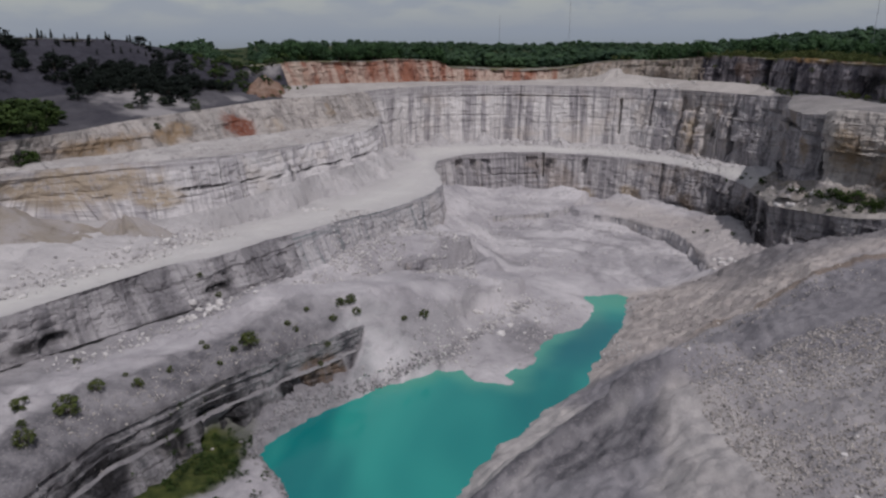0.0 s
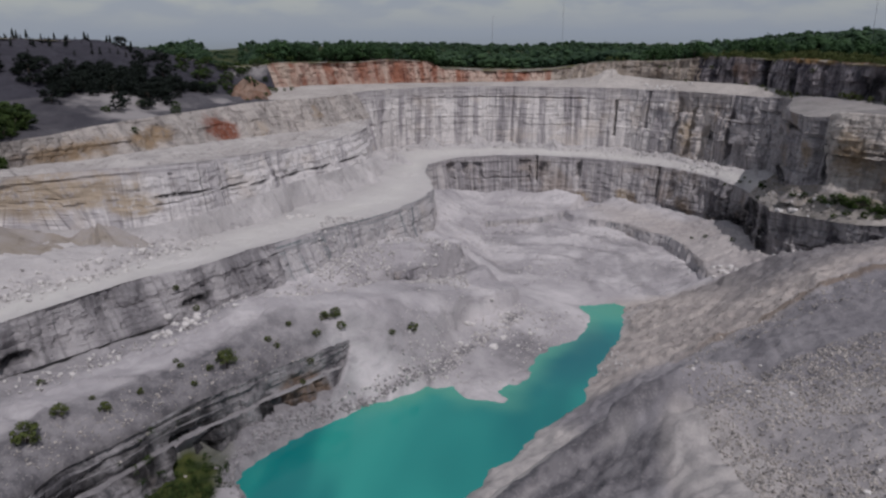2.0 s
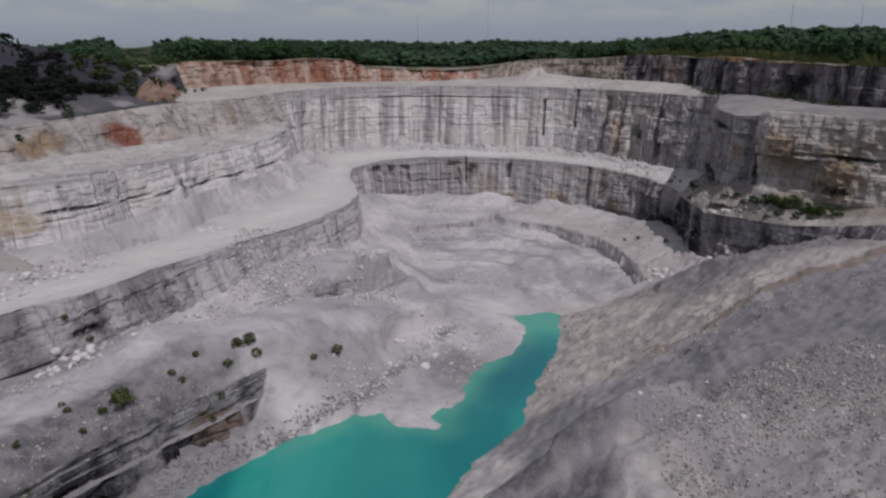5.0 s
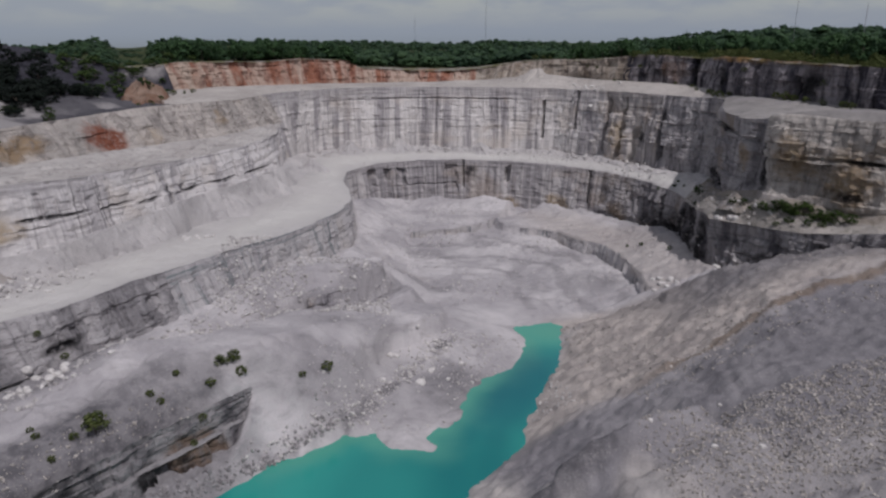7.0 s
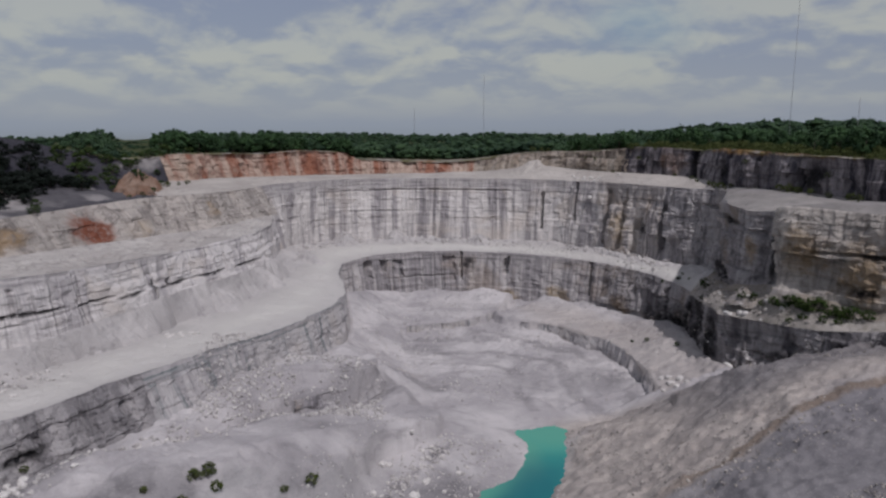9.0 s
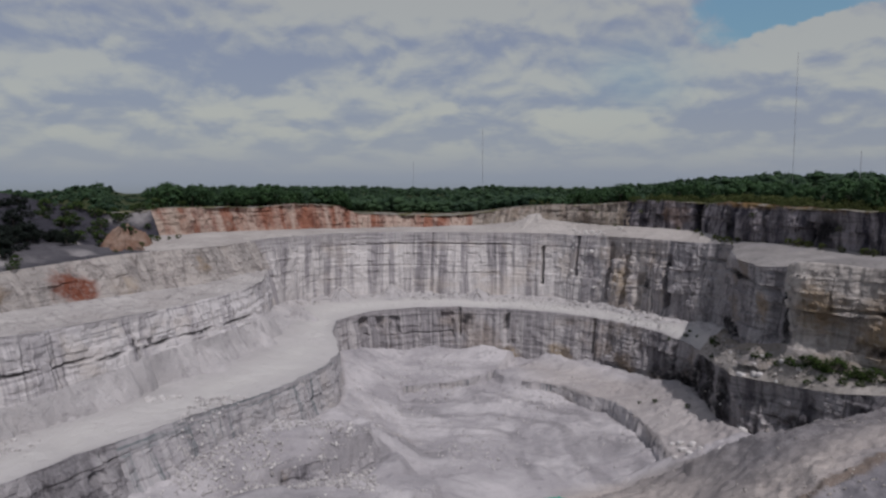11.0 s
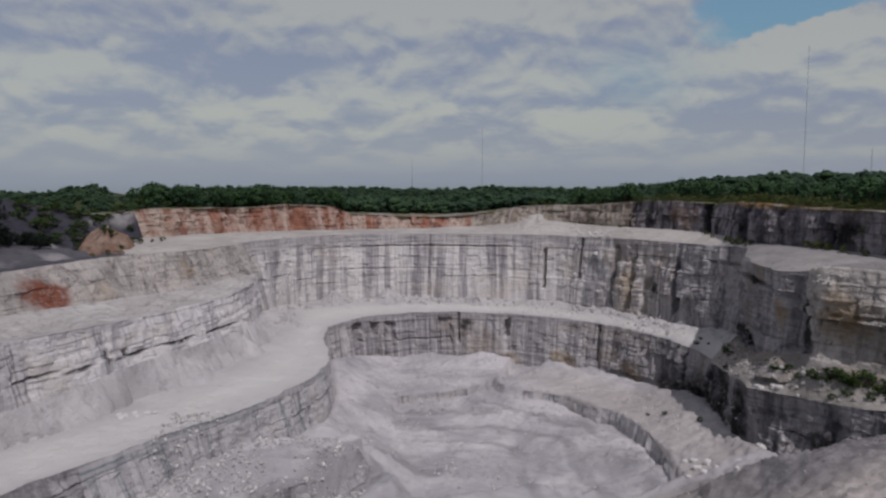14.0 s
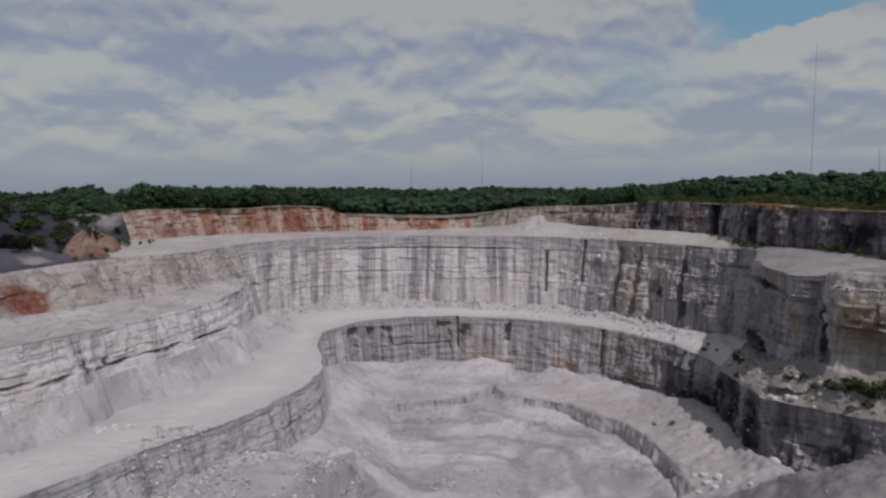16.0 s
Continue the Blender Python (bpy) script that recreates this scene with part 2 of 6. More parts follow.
def curtain_material(name, light, mid, dark, warm, lines=(70.2, 56.2), cap=71.0, thick=0.5, cover=0.5, pale=0.5):
    """A tall quarried face: broad lime-washed curtains running down it between level bedding planes, under a thin-bedded grey cap."""
    m = Mat(name, 0.92)
    uv = m.uv()
    sep = m.node("ShaderNodeSeparateXYZ")
    m.put(sep.inputs[0], uv)
    along, z = sep.outputs[0], sep.outputs[1]
    wob = m.noise(1.0, 2, m.scaled(uv, (0.03, 0.05, 1)))
    zz = m.math("ADD", z, m.math("MULTIPLY", m.math("SUBTRACT", wob, 0.5), 2.2))
    broad = m.noise(1.0, 2, m.scaled(uv, (0.075, 0.008, 1), (1, 4, 0)), 0.5, 0.2)
    sheet = m.noise(1.0, 3, m.scaled(uv, (0.26, 0.013, 1), (2, 5, 0)), 0.62, 0.15)
    run = m.noise(1.0, 3, m.scaled(uv, (0.75, 0.02, 1), (7, 3, 0)), 0.6, 0.15)
    thin = m.noise(1.0, 3, m.scaled(uv, (0.035, 0.8, 1), (5, 1, 0)), 0.6, 0.2)
    patch = m.noise(0.045, 4, rough=0.6, warp=0.4)
    mott = m.noise(0.3, 5, rough=0.65, warp=0.5)
    grain = m.noise(1.4, 4, rough=0.65)
    drape = m.math("ADD", m.math("MULTIPLY", sheet, 0.65), m.math("MULTIPLY", broad, 0.5))
    col = m.mix(m.ramp(drape, cover + 0.01, cover + 0.14), light, mid)
    col = m.mix(m.math("MULTIPLY", m.ramp(run, 0.50, 0.66), m.math("MULTIPLY", m.ramp(broad, 0.42, 0.60), 0.75)), col, dark)
    col = m.mix(m.math("MULTIPLY", m.ramp(run, 0.46, 0.34), pale), col, light)
    col = m.mix(m.math("MULTIPLY", m.ramp(patch, 0.50, 0.66), 0.45), col, warm)
    top = m.ramp(zz, cap - 1.0, cap + 1.0)
    capping = m.mix(m.ramp(thin, 0.42, 0.62), m.mix(0.35, mid, light), m.mix(0.5, mid, dark))
    col = m.mix(m.math("MULTIPLY", top, 0.72), col, capping)
    holes = m.noise(1.0, 3, m.scaled(uv, (0.09, 0.02, 1), (3, 8, 0)), 0.6)
    for k, h in enumerate(lines):
        near = m.math("ABSOLUTE", m.math("SUBTRACT", zz, h))
        line = m.math("MULTIPLY", m.ramp(near, thick + 0.25, thick * 0.3), m.ramp(holes, 0.40 + 0.05 * k, 0.54 + 0.05 * k))
        col = m.mix(m.math("MULTIPLY", line, 0.72 - 0.14 * k), col, dark)
    col = m.mix(m.math("MULTIPLY", m.ramp(thin, 0.60, 0.72), 0.28), col, dark)
    col = m.mix(m.math("MULTIPLY", m.ramp(mott, 0.54, 0.72), 0.35), col, m.mix(0.5, mid, dark))
    # the last tone is painted shade for joints and hollows
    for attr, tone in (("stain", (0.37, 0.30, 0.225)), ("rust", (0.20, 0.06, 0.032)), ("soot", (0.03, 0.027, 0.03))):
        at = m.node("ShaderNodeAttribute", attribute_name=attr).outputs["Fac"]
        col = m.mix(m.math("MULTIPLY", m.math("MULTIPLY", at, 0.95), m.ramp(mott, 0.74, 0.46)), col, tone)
    col = m.mix(m.math("MULTIPLY", m.ramp(grain, 0.5, 0.75), 0.3), col, m.mix(0.5, col, dark))
    m.bump(m.math("ADD", m.math("MULTIPLY", mott, 1.6), m.math("ADD", m.math("MULTIPLY", thin, 0.7), m.math("ADD", m.math("MULTIPLY", run, 0.6), grain))), 0.6, 0.8)
    return m.done(col)


def dust_material(name, light, mid, dark, stone=0.5, patch_scale=0.03, lanes=1.0):
    """Crushed stone and dust: soft patches, fine gravel, stones."""
    m = Mat(name, 0.95)
    patch = m.noise(patch_scale, 5, rough=0.6, warp=0.4)
    small = m.noise(0.22, 5, rough=0.65)
    grav = m.voronoi(1.1)
    fine = m.noise(2.2, 3)
    col = m.mix(m.ramp(patch, 0.36, 0.66), mid, light)
    col = m.mix(m.math("MULTIPLY", m.ramp(small, 0.52, 0.72), stone), col, dark)
    col = m.mix(m.math("MULTIPLY", m.ramp(grav, 0.38, 0.12), stone * 0.6), col, light)
    col = m.mix(m.math("MULTIPLY", m.ramp(fine, 0.55, 0.75), 0.35), col, dark)
    uv = m.uv()
    lane = m.noise(1.0, 4, m.scaled(uv, (0.012, 0.22, 1)), 0.6, 0.4)
    ruts = m.noise(1.0, 3, m.scaled(uv, (0.03, 0.9, 1), (4, 7, 0)), 0.6, 0.2)
    col = m.mix(m.math("MULTIPLY", m.ramp(lane, 0.50, 0.70), 0.32 * lanes), col, m.mix(0.35, mid, dark))
    col = m.mix(m.math("MULTIPLY", m.ramp(ruts, 0.55, 0.70), 0.16 * lanes), col, dark)
    road = m.node("ShaderNodeAttribute", attribute_name="road").outputs["Fac"]
    col = m.mix(m.math("MULTIPLY", road, m.math("ADD", m.math("MULTIPLY", m.ramp(patch, 0.62, 0.40), 0.5), 0.4)), col, (0.55, 0.533, 0.512))
    pale = m.node("ShaderNodeAttribute", attribute_name="pale").outputs["Fac"]
    col = m.mix(m.math("MULTIPLY", pale, m.ramp(patch, 0.78, 0.48)), col, (0.27, 0.254, 0.256))
    m.bump(m.math("ADD", m.math("MULTIPLY", small, 1.5), m.math("ADD", fine, m.math("MULTIPLY", grav, -0.6))), 0.5, 0.7)
    return m.done(col)


def stone_material(name, a, b):
    """Broken stone whose tone changes from piece to piece."""
    m = Mat(name, 0.95)
    each = m.node("ShaderNodeNewGeometry").outputs["Random Per Island"]
    col = m.mix(each, a, b)
    return m.done(m.mix(m.math("MULTIPLY", m.ramp(m.noise(1.5, 4), 0.42, 0.68), 0.5), col, m.mix(0.6, col, (0.12, 0.112, 0.115))))


def plain_material(name, a, b, scale=2.0, rough=0.8):
    m = Mat(name, rough)
    return m.done(m.mix(m.ramp(m.noise(scale, 4), 0.35, 0.65), a, b))


def leaf_material(name, a, b, c, spread=0.12):
    m = Mat(name, 0.75)
    big = m.noise(spread, 4)
    small = m.noise(1.4, 3)
    col = m.mix(m.ramp(big, 0.35, 0.65), a, b)
    col = m.mix(m.math("MULTIPLY", m.ramp(small, 0.45, 0.7), 0.6), col, c)
    return m.done(col)


def water_material():
    m = Mat("quarry_water", 0.12)
    m.b.inputs["Specular IOR Level"].default_value = 0.35
    patch = m.noise(0.018, 3, m.scaled(m.geo, (1.0, 0.55, 1)), 0.5, 0.6)
    col = m.mix(m.ramp(patch, 0.38, 0.62), (0.006, 0.165, 0.165), (0.026, 0.285, 0.245))
    shallow = m.node("ShaderNodeAttribute", attribute_name="shallow").outputs["Fac"]
    col = m.mix(m.math("MULTIPLY", shallow, 0.75), col, (0.10, 0.34, 0.25))
    deep = m.node("ShaderNodeAttribute", attribute_name="deep").outputs["Fac"]
    col = m.mix(m.math("MULTIPLY", deep, 0.6), col, (0.004, 0.11, 0.145))
    m.bump(m.noise(1.1, 3), 0.05, 0.2)
    return m.done(col)


LIMESTONE = curtain_material("pale_limestone", (0.64, 0.608, 0.595), (0.34, 0.318, 0.328), (0.16, 0.148, 0.158), (0.56, 0.49, 0.43))
WEST_LIMESTONE = curtain_material("pale_bedded_limestone", (0.60, 0.572, 0.57), (0.42, 0.396, 0.408), (0.17, 0.158, 0.168), (0.50, 0.44, 0.39), (61.0, 58.0), 62.5, 0.3, 0.55, 0.45)
NE_ROCK = curtain_material("grey_and_tan_limestone", (0.56, 0.518, 0.49), (0.36, 0.334, 0.334), (0.085, 0.078, 0.085), (0.42, 0.34, 0.27), (70.5, 62.0, 50.0), 72.5, 0.45, 0.48, 0.35)
NORTH_LOWER = curtain_material("grey_draped_limestone", (0.50, 0.472, 0.47), (0.285, 0.268, 0.278), (0.10, 0.093, 0.102), (0.34, 0.275, 0.225), (30.6, 20.0), 31.6, 0.4, 0.47, 0.4)
WEST_LOWER = curtain_material("thin_bedded_limestone", (0.45, 0.428, 0.434), (0.33, 0.313, 0.324), (0.12, 0.15, 0.16), (0.42, 0.375, 0.34), (35.0, 32.6, 30.0, 27.4), 33.0, 0.25, 0.58, 0.2)
LOWER_ROCK = rock_material("grey_limestone", (0.50, 0.475, 0.485), (0.33, 0.312, 0.328), (0.115, 0.107, 0.12), (0.36, 0.29, 0.235), 0.7, 0.60, 1.0, (0.31, 0.23, 0.15), 0.5)
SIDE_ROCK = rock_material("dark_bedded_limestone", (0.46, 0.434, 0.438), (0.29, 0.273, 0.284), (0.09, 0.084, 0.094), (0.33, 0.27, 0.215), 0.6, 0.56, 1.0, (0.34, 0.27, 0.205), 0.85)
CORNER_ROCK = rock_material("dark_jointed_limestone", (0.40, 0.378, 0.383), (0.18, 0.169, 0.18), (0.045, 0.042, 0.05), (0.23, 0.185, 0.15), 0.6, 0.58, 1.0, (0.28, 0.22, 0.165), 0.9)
# Tan rock, coloured lighter than the east face to stand for full sun.
SUNLIT_TAN = rock_material("sunlit_tan_limestone", (0.56, 0.515, 0.48), (0.40, 0.367, 0.345), (0.10, 0.09, 0.088), (0.31, 0.255, 0.20), 0.35, 0.56, 1.0, (0.30, 0.225, 0.15), 0.8)
WEST_ROCK = rock_material("blocky_grey_limestone", (0.43, 0.408, 0.416), (0.25, 0.237, 0.248), (0.075, 0.07, 0.078), (0.34, 0.29, 0.25), 0.5, 0.62, 1.2, (0.31, 0.23, 0.15), 0.75)
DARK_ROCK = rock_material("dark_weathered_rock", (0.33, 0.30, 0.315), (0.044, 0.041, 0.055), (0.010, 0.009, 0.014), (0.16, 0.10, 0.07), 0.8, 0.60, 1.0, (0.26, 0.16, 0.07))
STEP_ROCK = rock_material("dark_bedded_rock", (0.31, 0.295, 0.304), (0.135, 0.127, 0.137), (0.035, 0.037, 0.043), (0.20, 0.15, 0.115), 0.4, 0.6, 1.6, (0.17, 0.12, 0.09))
RED_ROCK = rock_material("red_clay_rock", (0.48, 0.37, 0.31), (0.30, 0.13, 0.085), (0.15, 0.06, 0.045), (0.50, 0.41, 0.34), 0.4, 0.54, 0.8)
TAN_ROCK = rock_material("tan_weathered_rock", (0.44, 0.385, 0.335), (0.30, 0.25, 0.205), (0.10, 0.08, 0.075), (0.32, 0.20, 0.115), 0.6, 0.58)
ORANGE_ROCK = rock_material("orange_stained_limestone", (0.50, 0.455, 0.425), (0.38, 0.35, 0.33), (0.17, 0.15, 0.145), (0.42, 0.34, 0.26), 0.35, 0.60, 1.0, (0.30, 0.215, 0.135))
DUST = dust_material("pale_stone_dust", (0.49, 0.468, 0.462), (0.385, 0.366, 0.366), (0.26, 0.245, 0.25), 0.45, 0.03, 0.4)
SHELF_DUST = dust_material("ledgy_stone_dust", (0.47, 0.444, 0.43), (0.37, 0.345, 0.335), (0.17, 0.157, 0.155), 0.7, 0.05, 2.2)
DUST_UPPER = dust_material("weathered_stone_dust", (0.47, 0.436, 0.412), (0.36, 0.33, 0.312), (0.21, 0.19, 0.175), 0.5)
FLOOR_DUST = dust_material("crushed_limestone", (0.50, 0.476, 0.474), (0.40, 0.38, 0.382), (0.24, 0.226, 0.232), 0.6, 0.06, 0.6)
STEP_DUST = dust_material("grey_ledge_dust", (0.27, 0.256, 0.263), (0.19, 0.18, 0.188), (0.09, 0.085, 0.092), 0.9)
# Grey shale with a cloud's shadow put into its dark bluish colour.
SHADED_SPOIL = dust_material("cloud_shaded_spoil", (0.055, 0.053, 0.066), (0.034, 0.033, 0.043), (0.018, 0.017, 0.024), 0.5)
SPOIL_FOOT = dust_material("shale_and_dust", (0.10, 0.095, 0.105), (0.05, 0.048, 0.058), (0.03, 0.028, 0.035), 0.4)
STONE = stone_material("broken_limestone", (0.36, 0.34, 0.34), (0.62, 0.595, 0.58))
STONE_GREY = stone_material("broken_grey_stone", (0.16, 0.15, 0.157), (0.36, 0.342, 0.348))
STONE_TAN = stone_material("broken_tan_stone", (0.22, 0.205, 0.197), (0.50, 0.462, 0.43))
CLAY = dust_material("red_brown_clay", (0.27, 0.195, 0.155), (0.18, 0.105, 0.075), (0.07, 0.048, 0.04), 0.9, 0.16)
GREY_DIRT = dust_material("grey_bench_dirt", (0.32, 0.30, 0.29), (0.22, 0.206, 0.203), (0.12, 0.112, 0.11), 0.6)
BENCH_DIRT = dust_material("tan_bench_dirt", (0.38, 0.352, 0.33), (0.29, 0.266, 0.245), (0.14, 0.13, 0.105), 0.7, 0.06)
TAN_SCREE = dust_material("tan_scree", (0.33, 0.305, 0.298), (0.275, 0.24, 0.205), (0.15, 0.125, 0.10), 0.75, 0.07)


def ground_material():
    """Grass and brush, worn to grey-tan dirt along the rim."""
    m = Mat("rough_grass", 0.95)
    n, small = m.noise(0.05, 4), m.noise(0.5, 4)
    green = m.mix(m.ramp(n, 0.35, 0.65), (0.022, 0.035, 0.013), (0.055, 0.062, 0.022))
    dirt = m.mix(m.ramp(small, 0.35, 0.65), (0.20, 0.175, 0.15), (0.30, 0.275, 0.26))
    brush = m.mix(m.ramp(m.noise(0.12, 5, rough=0.7), 0.42, 0.58), dirt, (0.10, 0.095, 0.035))
    at = m.node("ShaderNodeAttribute", attribute_name="worn").outputs["Fac"]
    m.bump(small, 0.4, 0.5)
    return m.done(m.mix(at, green, brush))


GROUND = ground_material()
LEAF = leaf_material("broadleaf_foliage", (0.022, 0.050, 0.024), (0.040, 0.085, 0.032), (0.060, 0.105, 0.036))
LEAF_FAR = leaf_material("distant_foliage", (0.012, 0.030, 0.019), (0.030, 0.060, 0.026), (0.050, 0.082, 0.032), 0.05)
LEAF_BRIGHT = leaf_material("bush_foliage", (0.040, 0.056, 0.016), (0.075, 0.092, 0.026), (0.115, 0.122, 0.044), 0.5)
LEAF_LUSH = leaf_material("lush_foliage", (0.012, 0.026, 0.008), (0.035, 0.062, 0.014), (0.085, 0.115, 0.026))
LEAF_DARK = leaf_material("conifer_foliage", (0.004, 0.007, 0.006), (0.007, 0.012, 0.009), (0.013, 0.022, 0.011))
BARK = plain_material("bark", (0.07, 0.055, 0.045), (0.12, 0.10, 0.085), 3.0)
STEEL = plain_material("painted_steel", (0.22, 0.22, 0.24), (0.30, 0.30, 0.32), 1.0, 0.6)
WATER = water_material()


def floor_material():
    """Crushed limestone that gives way to grey shale, tan gravel, brown soil and grass where those were tipped or grow."""
    m = Mat("quarry_floor_stone", 0.95)

    def zone(name):
        return m.node("ShaderNodeAttribute", attribute_name=name).outputs["Fac"]

    patch, small, fine = m.noise(0.03, 5, rough=0.6, warp=0.5), m.noise(0.22, 5, rough=0.65), m.noise(2.2, 3)
    tracks = m.noise(1.0, 5, m.scaled(m.geo, (0.035, 0.07, 0.1)), 0.65, 1.6)
    grav = m.voronoi(1.0)
    col = m.mix(m.ramp(patch, 0.36, 0.66), (0.35, 0.331, 0.345), (0.52, 0.494, 0.503))
    col = m.mix(m.math("MULTIPLY", m.ramp(tracks, 0.5, 0.66), 0.55), col, (0.27, 0.256, 0.268))
    streaky = m.noise(1.0, 5, m.scaled(m.geo, (0.03, 0.10, 0.10), (4, 2, 0)), 0.6, 0.8)
    tan = m.mix(m.ramp(streaky, 0.42, 0.62), m.mix(m.ramp(fine, 0.38, 0.66), (0.455, 0.408, 0.38), (0.385, 0.345, 0.325)), (0.315, 0.283, 0.27))
    col = m.mix(zone("tan"), col, tan)
    shale = m.mix(m.ramp(patch, 0.38, 0.62), (0.205, 0.195, 0.21), (0.29, 0.276, 0.288))
    col = m.mix(zone("shale"), col, m.mix(m.math("MULTIPLY", m.ramp(tracks, 0.5, 0.68), 0.25), shale, (0.12, 0.115, 0.128)))
    col = m.mix(zone("sand"), col, m.mix(m.ramp(small, 0.35, 0.65), (0.43, 0.402, 0.39), (0.33, 0.31, 0.306)))
    col = m.mix(zone("scree"), col, m.mix(m.ramp(small, 0.38, 0.62), (0.20, 0.19, 0.20), (0.105, 0.10, 0.11)))
    col = m.mix(zone("soil"), col, (0.17, 0.12, 0.08))
    col = m.mix(m.math("MULTIPLY", m.ramp(small, 0.55, 0.72), 0.4), col, m.mix(0.5, col, (0.10, 0.095, 0.10)))
    col = m.mix(m.math("MULTIPLY", m.ramp(grav, 0.34, 0.1), 0.22), col, (0.46, 0.44, 0.42))
    col = m.mix(m.math("MULTIPLY", m.ramp(fine, 0.5, 0.75), 0.3), col, m.mix(0.55, col, (0.06, 0.055, 0.06)))
    col = m.mix(zone("grass"), col, m.mix(m.ramp(small, 0.35, 0.65), (0.020, 0.032, 0.008), (0.062, 0.072, 0.020)))
    m.bump(m.math("ADD", m.math("MULTIPLY", small, 1.6), m.math("ADD", fine, m.math("MULTIPLY", grav, -0.25))), 0.4, 0.7)
    return m.done(col)


PIT_STONE = floor_material()

# ---- plan of the pit: lines round its centre, from the west round the north to the east ----
CX, CY = 70.0, 330.0
RIM_WEST = [(-300, -60, 90), (-340, 0, 92), (-330, 60, 95), (-300, 140, 100), (-265, 230, 110), (-250, 310, 113), (-215, 370, 113), (-181, 420, 110.5), (-165, 455, 104), (-146, 466, 99), (-128, 470, 95), (-114, 478, 93.5), (-104, 488, 95.5), (-90, 515, 95.5), (-66, 552, 93.4), (-34, 572, 94.5)]
RIM_EAST = [(-5, 582, 93.1), (6, 586, 88), (32, 588, 86.5), (67, 585, 85.2), (93, 577, 87), (113, 565, 91.5), (132, 548, 94), (154, 523, 94.7), (178, 495, 98.2), (182, 490, 99.3), (203, 452, 98.2), (199, 420, 100), (197, 401, 100.4), (200, 385, 100), (203, 367, 99.6), (206, 345, 99.6), (207, 317, 99.6), (225, 264, 99), (250, 224, 97), (272, 175, 94), (298, 100, 92)]
RIM = RIM_WEST + RIM_EAST
BANK_WEST = [(-250, 10, 78), (-260, 70, 80), (-250, 150, 84), (-215, 240, 84), (-193, 302, 86), (-163, 356, 89), (-137, 408, 85), (-123, 432, 79), (-112, 452, 78.5), (-101, 474, 81), (-88, 508, 80), (-64, 545, 78.5), (-34, 566, 77.7)]
BANK_EAST = [(2, 578, 77.5), (40, 582, 77.5), (92, 572, 79), (130, 541, 85), (157, 515, 83), (181, 487, 83), (199, 456, 82.7), (196, 425, 82.3), (194.5, 404, 82), (198, 385, 82.4), (202, 364, 83), (204, 345, 83.5), (205, 317, 83.8), (222, 262, 85.5), (246, 222, 88), (266, 172, 86), (280, 120, 85)]
BANK = BANK_WEST + BANK_EAST
CREST_WEST = [(-215, 40, 72), (-225, 80, 72), (-215, 150, 74), (-165, 245, 77), (-145, 280, 78), (-133, 312, 79), (-122, 342, 79), (-106, 378, 79.5), (-88, 402, 80), (-68, 428, 79), (-57, 455, 78), (-45, 490, 77.6), (-25, 515, 77.6), (3, 530, 77.6), (37, 534, 77.6), (71, 529, 77.6), (104, 520, 77.6)]
CREST_EAST = [(135, 507, 77.6), (157, 474, 78.2), (174, 443, 79), (187, 412, 79.6), (189, 396, 80), (183, 386, 79.5), (177, 374, 79), (171.5, 360, 78.5), (168.5, 347, 78.3), (165.5, 334, 78.4), (165.8, 327, 78.8), (170.5, 321.5, 79.5), (170, 316.5, 81), (166.8, 312.5, 82), (167.5, 308, 82.8), (171, 304, 82.8), (176, 300, 82.6), (187, 286, 82.2), (205, 262, 83.5), (220, 238, 86), (238, 205, 88)]
CREST = CREST_WEST + CREST_EAST
FOOT = [(-205, 35, 66), (-217, 78, 66), (-210, 150, 67), (-165, 255, 67.5), (-150, 274, 67.5), (-131, 296, 67.3), (-119, 325, 66.3), (-101, 362, 65), (-80, 392, 64), (-62, 418, 63), (-50, 445, 63), (-43, 470, 62)]
SHELF = [(-200, 38, 65), (-212, 82, 66), (-205, 150, 67), (-158, 250, 67.3), (-136, 264, 67.3), (-113, 277, 67), (-93, 293, 66), (-72, 338, 63.5), (-65, 361, 62), (-52, 384, 62), (-43, 408, 62), (-39, 432, 62), (-41, 468, 61.5)]
BASE_WEST = [(-195, 40, 47), (-205, 85, 48), (-200, 150, 50), (-160, 250, 50), (-135, 258, 48), (-110, 272, 45), (-92, 288, 46), (-72, 328, 47.5), (-64, 352, 47.5), (-52, 373, 47), (-40, 405, 46), (-37, 435, 44), (-39, 470, 41), (-35, 506, 38), (-11, 524, 38), (16, 528, 38), (44, 529, 38), (70, 522, 38)]
BASE_EAST = [(104, 515, 38), (132, 502, 38), (153, 471, 37.5), (168, 446, 37.5), (180, 420, 38.5), (186, 404, 40), (182, 387, 41), (176, 374, 41.8), (170.8, 359, 42.2), (167.8, 346, 43.8), (164.5, 334, 47), (165, 327, 48.3), (169.5, 321.5, 49.8), (169, 316, 51), (166, 312, 51.2), (166.6, 307.5, 51), (170, 303, 50.3), (175, 299, 49.2), (186, 285, 48), (204, 261, 52), (219, 237, 58), (237, 204, 66)]
BASE = BASE_WEST + BASE_EAST
TALUS_WEST = [(-180, 80, 43), (-185, 140, 42), (-133, 202, 40), (-126, 221, 39), (-108, 245, 38.5), (-88, 285, 37.5), (-70, 320, 36.5), (-56, 355, 36), (-40, 395, 36), (-30, 430, 36.3), (-25, 470, 36.8), (-20, 500, 37), (-5, 512, 37), (20, 518, 37), (44, 519, 37), (70, 511, 37)]
